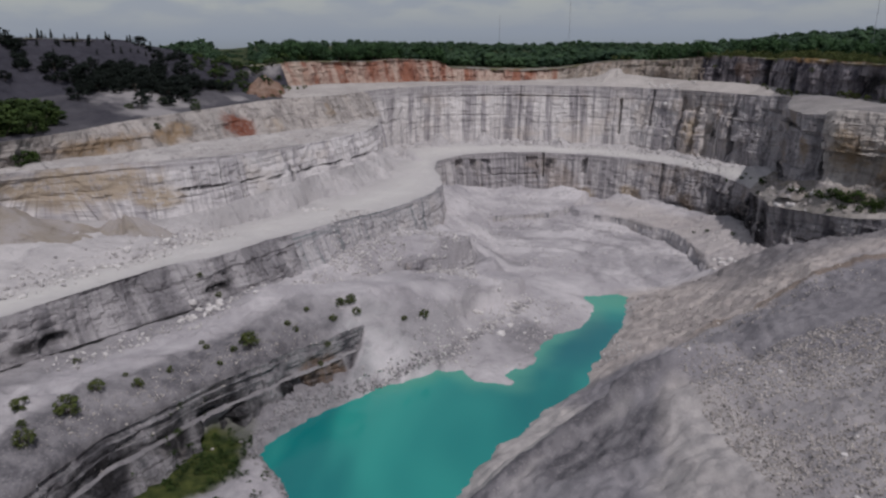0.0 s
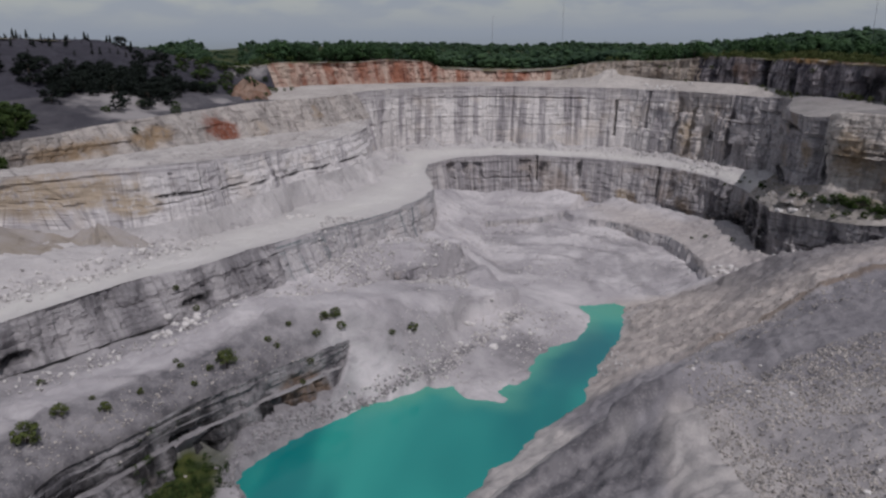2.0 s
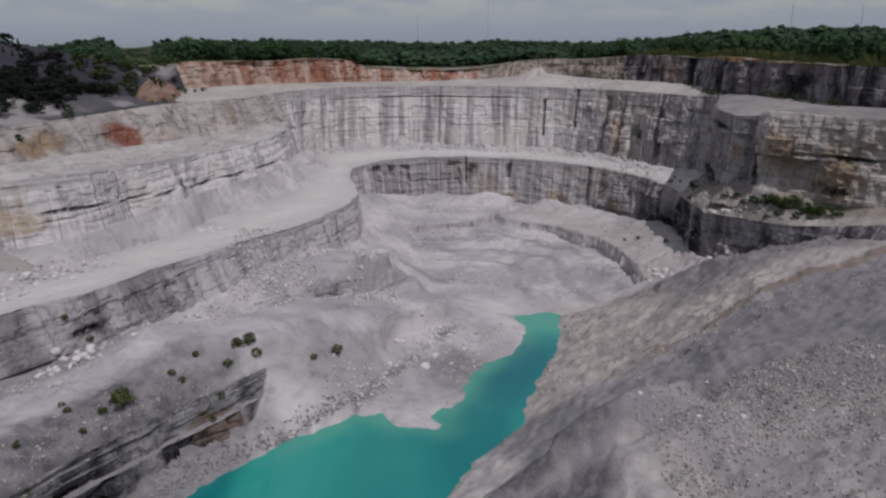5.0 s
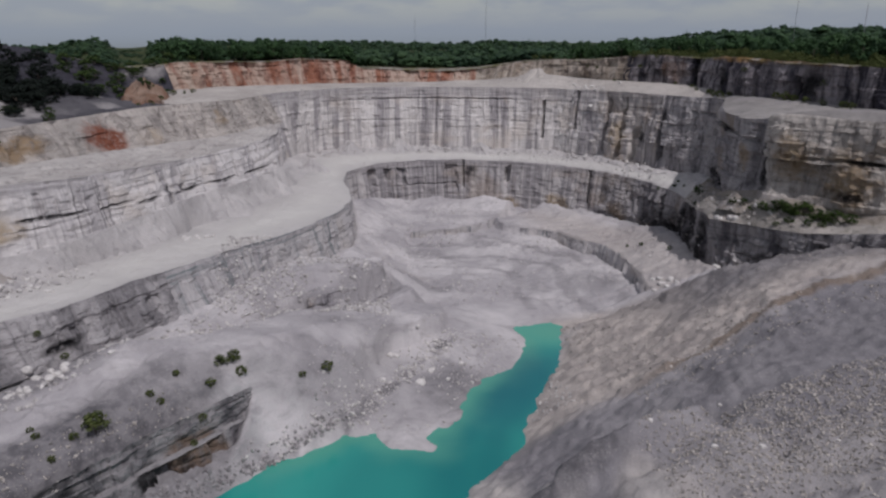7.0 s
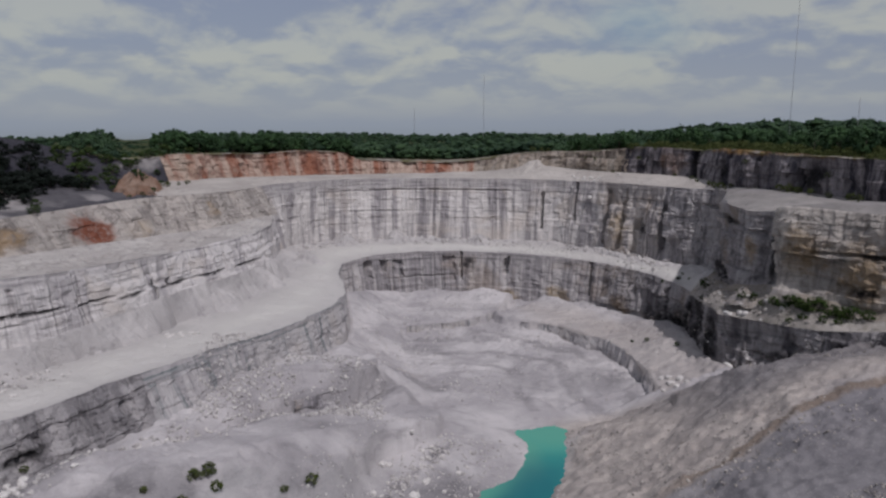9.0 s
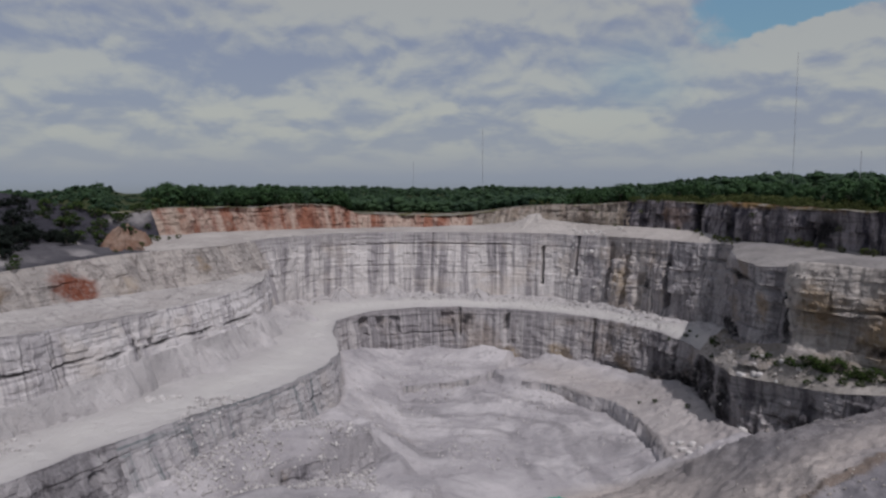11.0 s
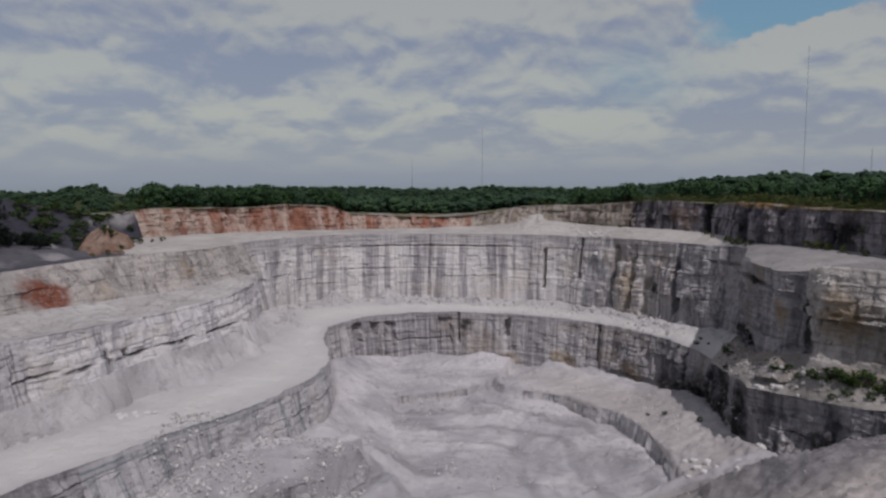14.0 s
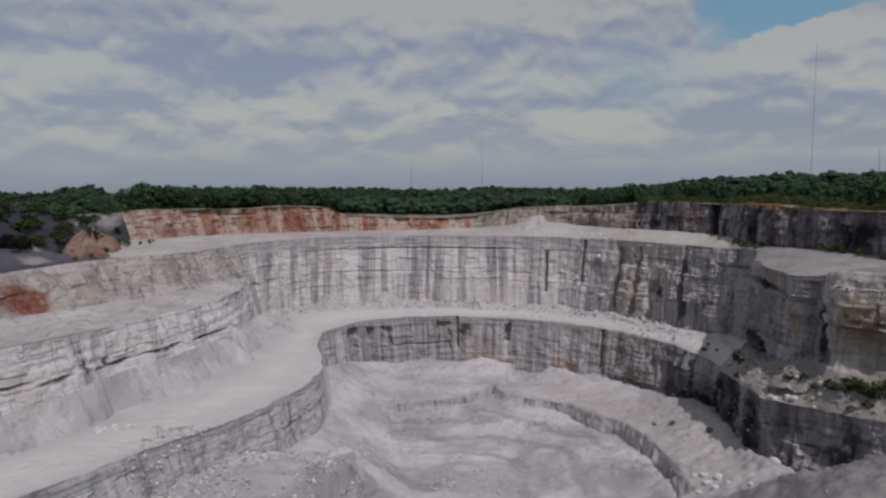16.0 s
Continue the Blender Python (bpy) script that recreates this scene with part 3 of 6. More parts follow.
TALUS_EAST = [(104, 504, 37), (130, 490, 37), (150, 460, 37), (159, 436, 37.5), (176, 408, 38.3), (174.5, 388, 39.3), (170, 374, 40.6), (165.5, 360, 41.4), (162, 347, 42.2), (159.5, 335, 44), (160.3, 327, 45.4), (163.5, 320.5, 47), (163, 314, 48), (161.5, 310, 48), (163, 306, 47.8), (167, 300, 46.8), (172, 295.5, 45.8), (182, 282, 45.5), (200, 258, 49.5), (215, 234, 56), (233, 202, 64)]
TALUS = TALUS_WEST + TALUS_EAST
EDGE_WEST = [(-170, 85, 41), (-165, 130, 40), (-138, 165, 39), (-124, 186, 38.5), (-106, 216, 38.5), (-94, 234, 38.5), (-82, 245, 38.2), (-70, 266, 37.5), (-54, 289, 36.5), (-39, 310, 36), (-25, 328, 35.2), (-13, 350, 34.8), (-5, 370, 34.5), (-1, 390, 34.5), (-2, 410, 34.5), (-5, 435, 34.5), (-4, 462, 34.5), (14, 487, 34.5)]
EDGE_EAST = [(41, 495, 34.5), (67, 495, 34.5), (97, 486, 34.5), (125, 469, 34.5), (147, 443, 34.5), (162, 415, 34), (166, 394, 33.5), (165, 378, 33.5), (161, 370, 34), (159, 362, 35), (154, 340, 37.5), (150, 323, 38), (151, 319, 38), (154.5, 313, 38.5), (159, 305, 39), (164, 297, 39.5), (169, 285, 41), (184, 258, 48), (197, 220, 58)]
EDGE = EDGE_WEST + EDGE_EAST
LOW_WEST = [(-165, 85, 24), (-160, 130, 24), (-124, 184, 24), (-104, 208, 24), (-91, 224, 24), (-80, 239, 23), (-66, 258, 22), (-50, 281, 20), (-35, 304, 16), (-21, 325, 12), (-8, 347, 8), (0, 368, 5), (3, 389, 1), (2, 410, 1), (-1, 435, 1), (1, 460, 1), (17, 482, 0), (41, 490, 0)]
LOW_EAST = [(67, 490, 0), (97, 481, 0), (124, 464, 0), (144, 438, 0), (159, 411, 4), (163, 392, 6), (161, 378, 7), (158.5, 367, 8), (157, 360, 8), (152.5, 340, 8), (149, 322.5, 8), (149.8, 318, 8), (153.2, 311.5, 8), (157.5, 303.5, 10), (162, 295.5, 14), (167, 284, 18), (180, 256, 24), (193, 218, 34)]
LOW = LOW_WEST + LOW_EAST


def spline(pts, n=24, bend=0.2):
    """A dense curve through the points of a line; bend 0 keeps its corners, 1 rounds them fully."""
    p = np.array(pts, float)
    p = np.vstack([2 * p[0] - p[1], p, 2 * p[-1] - p[-2]])
    out = []
    t = np.linspace(0, 1, n, endpoint=False)[:, None]
    for i in range(1, len(p) - 2):
        a, b, c, d = p[i - 1:i + 3]
        curve = 0.5 * (2 * b + (c - a) * t + (2 * a - 5 * b + 4 * c - d) * t**2 + (3 * b - a - 3 * c + d) * t**3)
        out.append(bend * curve + (1 - bend) * (b + (c - b) * t))
    out.append(p[-2][None])
    return np.vstack(out)


def round_line(pts, th):
    """A line of the plan taken at the bearings th round the centre: x, y, z."""
    c = spline(pts)
    a = np.unwrap(np.arctan2(c[:, 1] - CY, c[:, 0] - CX))
    a = a + (2 * np.pi if a[0] < 0 else 0)
    r = np.hypot(c[:, 0] - CX, c[:, 1] - CY)
    keep = np.concatenate([[True], a[1:] < np.minimum.accumulate(a)[:-1] - 1e-6])
    a, r, z = a[keep][::-1], r[keep][::-1], c[keep, 2][::-1]
    rr, zz = np.interp(th, a, r), np.interp(th, a, z)
    return np.stack([CX + rr * np.cos(th), CY + rr * np.sin(th), zz], 1)


def bearings(lo, hi, step):
    """Bearings from west to east whose mean spacing along the walls is even."""
    th = np.linspace(radians(hi), radians(lo), 4000)
    w = sum(np.hypot(*np.diff(round_line(l, th)[:, :2], axis=0).T) for l in (CREST, EDGE)) / 2
    s = np.concatenate([[0], np.cumsum(w)])
    return np.interp(np.arange(0, s[-1], step), s, th)


WEST, EAST = 220.0, -39.0
BEAR = bearings(EAST, WEST, 0.62)


def jag(line, big, small, drop=0.0):
    """Breaks a line's run as blasting does: bays, corners, notches."""
    d = line[:, :2] - (CX, CY)
    r = np.hypot(*d.T)
    s = np.concatenate([[0], np.cumsum(np.hypot(*np.diff(line[:, :2], axis=0).T))])
    off = big * fbm(s * 0.035, r * 0, 3.0, 2) + small * vnoise(s * 0.28, 5.0) + small * 0.8 * cells(s * 0.16, s * 0)
    off = off + small * 0.4 * vnoise(s * 0.9, 9.0)
    out = line.copy()
    out[:, :2] += d / r[:, None] * off[:, None]
    out[:, 2] += drop * fbm(s * 0.05, 1.0, 2.0, 3)
    return out


def ragged_talus():
    """The lower edge of the scree: fans and bays in the west and north, close under the face in the east."""
    line = round_line(TALUS, BEAR)
    k = smooth(60, 85, np.degrees(BEAR))[:, None]
    return jag(line, 2.0, 0.5, 0.3) * (1 - k) + jag(line, 5.0, 1.2, 0.6) * k


LINES = {
    "rim": jag(round_line(RIM, BEAR), 1.5, 0.8, 0.7), "bank": jag(round_line(BANK, BEAR), 1.0, 0.6, 0.3),
    "crest": jag(round_line(CREST, BEAR), 1.0, 0.7, 0.25), "base": jag(round_line(BASE, BEAR), 1.0, 0.6, 0.2),
    "talus": ragged_talus(), "edge": jag(round_line(EDGE, BEAR), 0.8, 0.6, 0.25),
    "low": jag(round_line(LOW, BEAR), 0.8, 0.5), "foot": jag(round_line(FOOT, BEAR), 1.0, 0.6, 0.3),
    "shelf": jag(round_line(SHELF, BEAR), 0.8, 0.7, 0.25)}


def mesh_object(name, verts, faces, mat, parent=None, label="", category="", kind="", uv=None, flat=False):
    me = bpy.data.meshes.new(name)
    me.from_pydata(verts.tolist() if hasattr(verts, "tolist") else verts, [], faces.tolist() if hasattr(faces, "tolist") else faces)
    if uv is not None:
        layer = me.uv_layers.new(name="UVMap")
        idx = np.empty(len(me.loops), np.int32)
        me.loops.foreach_get("vertex_index", idx)
        layer.data.foreach_set("uv", np.asarray(uv, np.float32)[idx].ravel())
    me.polygons.foreach_set("use_smooth", np.full(len(me.polygons), not flat))
    me.materials.append(mat)
    me.update()
    ob = new(name, me)
    ob.parent = parent
    return tagged(ob, label, category, "", kind)


def grid_faces(rows, cols):
    i = np.arange(rows - 1)[:, None] * cols + np.arange(cols - 1)[None]
    i = i.ravel()
    return np.stack([i, i + 1, i + cols + 1, i + cols], 1)


def foot_of(A, line):
    """For each point of A the nearest place on a line, kept in order, so that a wall's rows stand upright."""
    step = max(1, len(A) // 400)
    keys = np.unique(np.append(np.arange(0, len(A), step), len(A) - 1))
    d = np.hypot(A[keys, None, 0] - line[None, :, 0], A[keys, None, 1] - line[None, :, 1])
    at = np.maximum.accumulate(d.argmin(1)).astype(float)
    k = 3
    at = np.convolve(np.pad(at, k, mode="edge"), np.ones(2 * k + 1) / (2 * k + 1), "valid")
    at = np.interp(np.arange(len(A)), keys, at)
    return np.stack([np.interp(at, np.arange(len(line)), line[:, c]) for c in range(3)], 1)


def strip(name, a, b, rows, mat, label, lo=EAST, hi=WEST, rough=0.0, wall=0.0, caves=(), flat=False, kind="structure", category="rock face", polar=True, seed=0.0, stains_and_shade=(), road=(), ledges=0.0):
    """The surface between two lines, from bearing hi to bearing lo. wall: how far its beds and cracks stand out;
    caves: x, y, half width, lowest and highest z, depth of hollows in it; road: where across it a beaten
    track lies, and its half width; ledges: height of the small steps that break a slope."""
    if polar:
        deg = np.degrees(BEAR)
        pick = (deg <= hi + 0.7) & (deg >= lo - 0.7)
        k = smooth(52, 42, deg)[:, None]
        A, B = a, (foot_of(a, b) * (1 - k) + b * k if wall else b)
    else:
        A, B = a, b
        pick = np.ones(len(a), bool)
    whole, s_all = A, np.concatenate([[0], np.cumsum(np.hypot(*np.diff((A + B)[:, :2] / 2, axis=0).T))])
    s, A, B = s_all[pick], A[pick], B[pick]
    v = np.linspace(0, 1, rows)[:, None, None]
    P = A[None] * (1 - v) + B[None] * v
    if polar:
        d = P[..., :2] - (CX, CY)
    else:
        t = np.gradient(A[:, :2], axis=0)
        d = np.broadcast_to(np.stack([-t[:, 1], t[:, 0]], 1)[None], P[..., :2].shape)
    if wall:
        t = np.gradient((A + B)[:, :2], axis=0)
        k = np.ones(15) / 15
        t = np.stack([np.convolve(np.pad(t[:, c], 7, mode="edge"), k, "valid") for c in (0, 1)], 1)
        d = np.broadcast_to(np.stack([-t[:, 1], t[:, 0]], 1)[None], P[..., :2].shape)
    out = d / (np.hypot(d[..., 0], d[..., 1])[..., None] + 1e-9)
    S = np.broadcast_to(s[None], P.shape[:2])
    z0 = P[..., 2].copy()
    soft = np.sin(np.pi * v[..., 0]) ** 0.5
    if wall:
        Q = S + seed
        warped = z0 + 1.0 * vnoise(Q * 0.02, z0 * 0.05)
        beds = vnoise(warped * 0.33, Q * 0.012) + 0.6 * vnoise(warped * 0.9, Q * 0.03, 4.0)
        groove = np.exp(-(vnoise(warped * 0.2, Q * 0.006, 11.0) / 0.07) ** 2) * smooth(-0.5, 0.2, vnoise(Q * 0.05, warped * 0.1, 3.0))
        crack = np.exp(-(vnoise(Q * 0.11, warped * 0.02, 6.0) / 0.05) ** 2) * smooth(-0.2, 0.4, vnoise(Q * 0.04, warped * 0.08, 9.0))
        blocks = cells(Q * 0.13 + 0.15 * vnoise(z0 * 0.2, Q * 0.05), np.floor(warped / 8.0)) + 0.6 * cells(Q * 0.4 + 0.2 * vnoise(z0 * 0.3, Q * 0.1), np.floor(warped / 3.1) + 50)
        bays = 0.8 * fbm(Q * 0.05, z0 * 0.02, 8.0, 3) + 0.4 * vnoise(Q * 0.5, z0 * 0.12, 2.0)
        lift = np.floor(warped / 13.0)
        run = Q * 0.075 + 3.7 * lift
        k0 = np.floor(run)
        facet = cells(k0, lift) * (1 - (run - k0)) + cells(k0 + 1, lift) * (run - k0)
        lumps = fbm(Q * 0.35, z0 * 0.35, 1.0, 3)
        bays = bays + facet * (0.9 + 1.6 * smooth(118, 160, P[..., 0]) * polar)
        off = wall * soft * (0.28 * beds + 0.45 * blocks + 0.8 * bays + 0.4 * lumps + 0.35 * groove + 0.6 * crack)
        for cx, cy, half, zlo, zhi, deep in caves:
            i = np.argmin(np.hypot(whole[:, 0] - cx, whole[:, 1] - cy))
            u = np.abs(S - s_all[i]) + 0.3 * half * vnoise(z0 * 0.4, Q * 0.4)
            zz = z0 + 0.12 * (zhi - zlo) * vnoise(Q * 0.3, 2.0)
            off = off + deep * smooth(half, half * 0.65, u) * smooth(zlo - 0.5, zlo + 0.5, zz) * smooth(zhi + 0.5, zhi - 0.8, zz)
        P[..., :2] += out * off[..., None]
    if rough:
        P[..., 2] += rough * soft * (fbm(P[..., 0] * 0.06, P[..., 1] * 0.06, 2.0, 4) + 0.35 * fbm(P[..., 0] * 0.4, P[..., 1] * 0.4, 6.0, 2))
    if ledges:
        step = (P[..., 2] + 0.8 * vnoise(S * 0.05, P[..., 2] * 0.2)) / ledges
        whole_step = np.floor(step)
        P[..., 2] += soft * ledges * (whole_step + smooth(0.55, 0.95, step - whole_step) - step)
    n, c = P.shape[:2]
    across = v[..., 0] * np.hypot(*(B - A)[:, :2].T).mean()
    uv = np.stack([S, z0 if wall else np.broadcast_to(across, z0.shape)], -1).reshape(-1, 2)
    ob = mesh_object(name, P.reshape(-1, 3), grid_faces(n, c), mat, None, label, category, kind, uv, flat)
    if road:
        beat = np.exp(-((v[..., 0] - road[0] - 0.10 * vnoise(S * 0.012, 3.0)) / road[1]) ** 2)
        ob.data.attributes.new("road", "FLOAT", "POINT").data.foreach_set("value", np.ascontiguousarray(beat.ravel(), np.float32))
    # patches of stain, rust or dust, and shade painted dark over hollows
    for tone in sorted({q[0] for q in stains_and_shade}):
        val = np.zeros(P.shape[:2])
        for t, x, y, z, r, rz in stains_and_shade:
            if t == tone:
                d = np.hypot(np.hypot(P[..., 0] - x, P[..., 1] - y) / r, (P[..., 2] - z) / rz) + 0.3 * fbm(P[..., 0] * 0.12, P[..., 1] * 0.12, P[..., 2] * 0.2, 4, 0.65)
                val = np.maximum(val, smooth(1.1, 0.45, d))
        ob.data.attributes.new(tone, "FLOAT", "POINT").data.foreach_set("value", np.ascontiguousarray(val.ravel(), np.float32))
    return ob


# ---- rock faces and benches ----
L = LINES
RED_END, TAN_END = 84.7, 57.5
strip("hillside_west", L["rim"], L["bank"], 60, SHADED_SPOIL, "grey shale spoil hillside above the quarry, coloured dark as under cloud", 139.5, WEST, rough=2.5, category="hillside", stains_and_shade=[("pale", -142, 372, 92, 10, 9), ("pale", -126, 428, 84, 12, 7), ("pale", -128, 450, 95, 9, 4), ("pale", -114, 474, 93, 14, 6)])
strip("hillside_foot", L["bank"], L["crest"], 60, SPOIL_FOOT, "grey shale slope with a pale dusty foot", 151, WEST, rough=1.5, category="hillside", stains_and_shade=[("pale", -140, 352, 86, 26, 12), ("pale", -130, 332, 80, 16, 7), ("pale", -114, 392, 80, 10, 3)])
strip("wall_red", L["rim"], L["bank"], 32, RED_ROCK, "weathered red clay rock face under the rim", RED_END, 139.5, wall=1.9, flat=True)
strip("wall_tan", L["rim"], L["bank"], 32, TAN_ROCK, "low tan weathered rock face and bank", TAN_END, RED_END, wall=1.3, flat=True, seed=0)
# Black gaps in the cliff are partly put in as painted shade.
strip("wall_dark", L["rim"], L["bank"], 32, DARK_ROCK, "dark stained cliff under the rim", EAST, TAN_END, wall=1.3, flat=True, seed=0, caves=[(201, 454, 3, 80, 97, 5), (197, 415, 2, 80, 96, 4), (200, 385, 1.5, 82, 97, 3), (204, 358, 2.5, 82, 94, 3)], stains_and_shade=[("stain", 201, 400, 100.5, 90, 2.6), ("soot", 201, 452, 90, 7, 12), ("soot", 190, 481, 92, 6, 6), ("soot", 198, 412, 88, 9, 8), ("soot", 204, 350, 90, 9, 7)])
strip("bench_upper_east", L["bank"], L["crest"], 50, GREY_DIRT, "grey dirt upper bench below the dark cliff", EAST, 36, rough=0.8, category="bench", stains_and_shade=[("pale", 190, 405, 82, 16, 20), ("pale", 196, 378, 82, 9, 20), ("pale", 199, 355, 82, 9, 20), ("pale", 200, 330, 82, 10, 20), ("pale", 198, 308, 82, 12, 20)])
strip("bench_upper", L["bank"], L["crest"], 50, DUST_UPPER, "pale dusty upper quarry bench", 36, 151, rough=0.9, category="bench")
SPLIT, SIDE = 129.0, 46.0
strip("wall_orange", L["crest"], L["foot"], 30, ORANGE_ROCK, "stepped tan and orange rock face", SPLIT, WEST, wall=1.3, flat=True, seed=410, stains_and_shade=[("stain", -140, 290, 71, 26, 6), ("stain", -124, 325, 71, 18, 4.5), ("rust", -103, 364, 70, 12, 10), ("rust", -108, 368, 68, 8, 7), ("stain", -68, 424, 69, 6, 5)])
strip("shelf_west", L["foot"], L["shelf"], 40, SHELF_DUST, "narrow dusty rock shelf broken by low ledges", SPLIT, WEST, rough=2.0, category="bench", ledges=1.3)
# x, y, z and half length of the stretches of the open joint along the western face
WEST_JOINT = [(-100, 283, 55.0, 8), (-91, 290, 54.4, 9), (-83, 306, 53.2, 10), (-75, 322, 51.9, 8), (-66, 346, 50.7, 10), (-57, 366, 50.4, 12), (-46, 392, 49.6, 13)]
# The undercut joint and notch have their shade darkened by colour too.
strip("wall_west", L["shelf"], L["base"], 44, WEST_LIMESTONE, "pale bedded limestone face", SPLIT, WEST, wall=1.0, flat=True, seed=530, stains_and_shade=[("stain", -140, 264, 60, 34, 9), ("stain", -112, 274, 53, 10, 6)] + [("soot", x, y, z, r, 0.75) for x, y, z, r in WEST_JOINT] + [("soot", -71, 333, 52.5, 1.6, 5), ("soot", -67, 342, 52, 2.2, 1.4)], caves=[(x, y, r, z - 0.3, z + 0.3, 1.5) for x, y, z, r in WEST_JOINT] + [(-71, 334, 0.8, 46.5, 57, 2.6), (-67, 342, 2.0, 51, 53.4, 3), (-100, 284, 0.7, 52, 62, 1.8), (-53, 376, 0.7, 50, 58, 1.6)])
strip("wall_north", L["crest"], L["base"], 90, LIMESTONE, "tall pale limestone face with vertical streaks", 60.5, SPLIT, wall=0.75, flat=True, seed=700, caves=[(124, 509, 1.1, 46, 70, 5.5), (146, 496, 1.4, 50, 75, 3.5), (60, 531, 60, 69.6, 70.6, 1.3), (40, 533, 40, 56, 56.6, 0.9)])
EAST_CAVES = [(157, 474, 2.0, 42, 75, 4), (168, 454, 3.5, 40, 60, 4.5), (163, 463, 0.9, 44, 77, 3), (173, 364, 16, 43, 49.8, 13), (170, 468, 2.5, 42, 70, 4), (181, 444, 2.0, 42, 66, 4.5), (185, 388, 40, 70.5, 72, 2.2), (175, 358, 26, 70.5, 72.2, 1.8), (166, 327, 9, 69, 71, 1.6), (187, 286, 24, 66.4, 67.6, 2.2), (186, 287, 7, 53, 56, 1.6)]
# Shade of the recesses is coloured onto the rock as well.
strip("wall_northeast", L["crest"], L["base"], 90, NE_ROCK, "grey and tan limestone face with dark recesses", SIDE, 60.5, wall=1.6, flat=True, seed=700, caves=EAST_CAVES, stains_and_shade=[("stain", 162, 465, 52, 8, 9), ("soot", 170, 450, 52, 4, 10), ("soot", 157, 474, 62, 2, 14)])
# Alcove, overhang and northwest facet carry painted shade.
strip("wall_east", L["crest"], L["base"], 90, SIDE_ROCK, "tall grey limestone face with dark streaks", -8.8, SIDE, wall=1.6, flat=True, seed=700, stains_and_shade=[("soot", 181, 372, 45, 26, 6), ("soot", 170, 318, 60, 4, 18), ("soot", 176, 360, 71, 14, 2), ("stain", 165, 330, 62, 4, 8)], caves=EAST_CAVES)
strip("wall_southeast", L["crest"], L["base"], 90, SUNLIT_TAN, "tan weathered limestone face in full light", EAST, -8.8, wall=1.9, flat=True, seed=700, stains_and_shade=[("stain", 172, 303, 66, 10, 10), ("stain", 186, 287, 60, 12, 12), ("soot", 190, 283, 67, 10, 1.4), ("soot", 186, 287, 54, 6, 3)], caves=EAST_CAVES)
strip("talus_slope", L["base"], L["talus"], 36, FLOOR_DUST, "pale scree at the foot of the upper face", 25, WEST, rough=2.4, category="scree")
strip("talus_east", L["base"], L["talus"], 30, TAN_SCREE, "tan rubble at the foot of the eastern face", EAST, 25, rough=1.4, category="scree", stains_and_shade=[("pale", 172, 422, 38, 30, 14)])
strip("bench_lower", L["talus"], L["edge"], 50, DUST, "broad white dusty haul bench", 25, WEST, rough=0.7, category="bench", road=(0.55, 0.42))
strip("bench_east", L["talus"], L["edge"], 50, BENCH_DIRT, "rough tan-grey dirt bench strewn with rock", EAST, 25, rough=1.5, category="bench", stains_and_shade=[("pale", 164, 420, 36, 28, 14)])
LOWER_CAVES = [(-84, 243, 5, 25, 28.5, 2.0), (-118, 197, 5, 25, 29, 2), (-66, 271, 3, 26, 32, 2), (8, 484, 4, 20, 31, 3.5), (30, 492, 3.5, 20, 30, 2.5), (62, 495, 4, 14, 30, 2.5), (97, 486, 2.2, 22, 31.5, 4), (20, 490, 2.5, 24, 31, 3.5), (70, 495, 0.8, 15, 33, 2.5), (140, 452, 1.2, 12, 33, 3), (45, 495, 22, 19, 19.8, 1.2), (162, 400, 1.5, 10, 30, 3), (161, 371, 2.0, 8, 33, 4.5), (154, 340, 0.8, 8, 36, 1.5), (156, 303, 5, 20, 26, 2.0), (163, 290, 4, 26, 33, 2.0), (165, 388, 6, 12, 17, 3.0)]
# Hollows in the lower faces also get their shade as dark colour.
strip("wall_lower_west", L["edge"], L["low"], 64, WEST_LOWER, "pale thin-bedded limestone face below the haul bench", 119, 201, wall=1.1, flat=True, seed=1600, stains_and_shade=[("soot", -118, 195, 28, 14, 3), ("soot", -84, 242, 28, 8, 2)], caves=LOWER_CAVES)
strip("wall_lower_southwest", L["edge"], L["low"], 64, WEST_ROCK, "dark blocky limestone face below the haul bench", 201, WEST, wall=1.5, flat=True, seed=1600, stains_and_shade=[("soot", -118, 195, 28, 14, 3), ("soot", -84, 242, 28, 8, 2)], caves=LOWER_CAVES)
strip("wall_lower_north", L["edge"], L["low"], 64, NORTH_LOWER, "grey limestone face above the pit floor", 55.7, 119, wall=0.8, flat=True, seed=1600, stains_and_shade=[("stain", 125, 466, 12, 9, 6), ("stain", 100, 484, 8, 8, 5), ("soot", 97, 486, 27, 4, 5), ("soot", 75, 494, 28, 6, 5)], caves=LOWER_CAVES)
# The unlit side of the corner and the foot are darkened by colour.
strip("wall_lower_east", L["edge"], L["low"], 64, CORNER_ROCK, "dark jointed limestone face with shade coloured into its corner", EAST, 55.7, wall=1.6, flat=True, seed=1600, stains_and_shade=[("soot", 157, 352, 24, 12, 22), ("soot", 151, 332, 22, 9, 20), ("soot", 161, 372, 22, 6, 20), ("soot", 160, 392, 12, 28, 12), ("stain", 148, 430, 13, 9, 6), ("soot", 158, 296, 24, 9, 6), ("soot", 150, 330, 14, 6, 8)], caves=LOWER_CAVES)

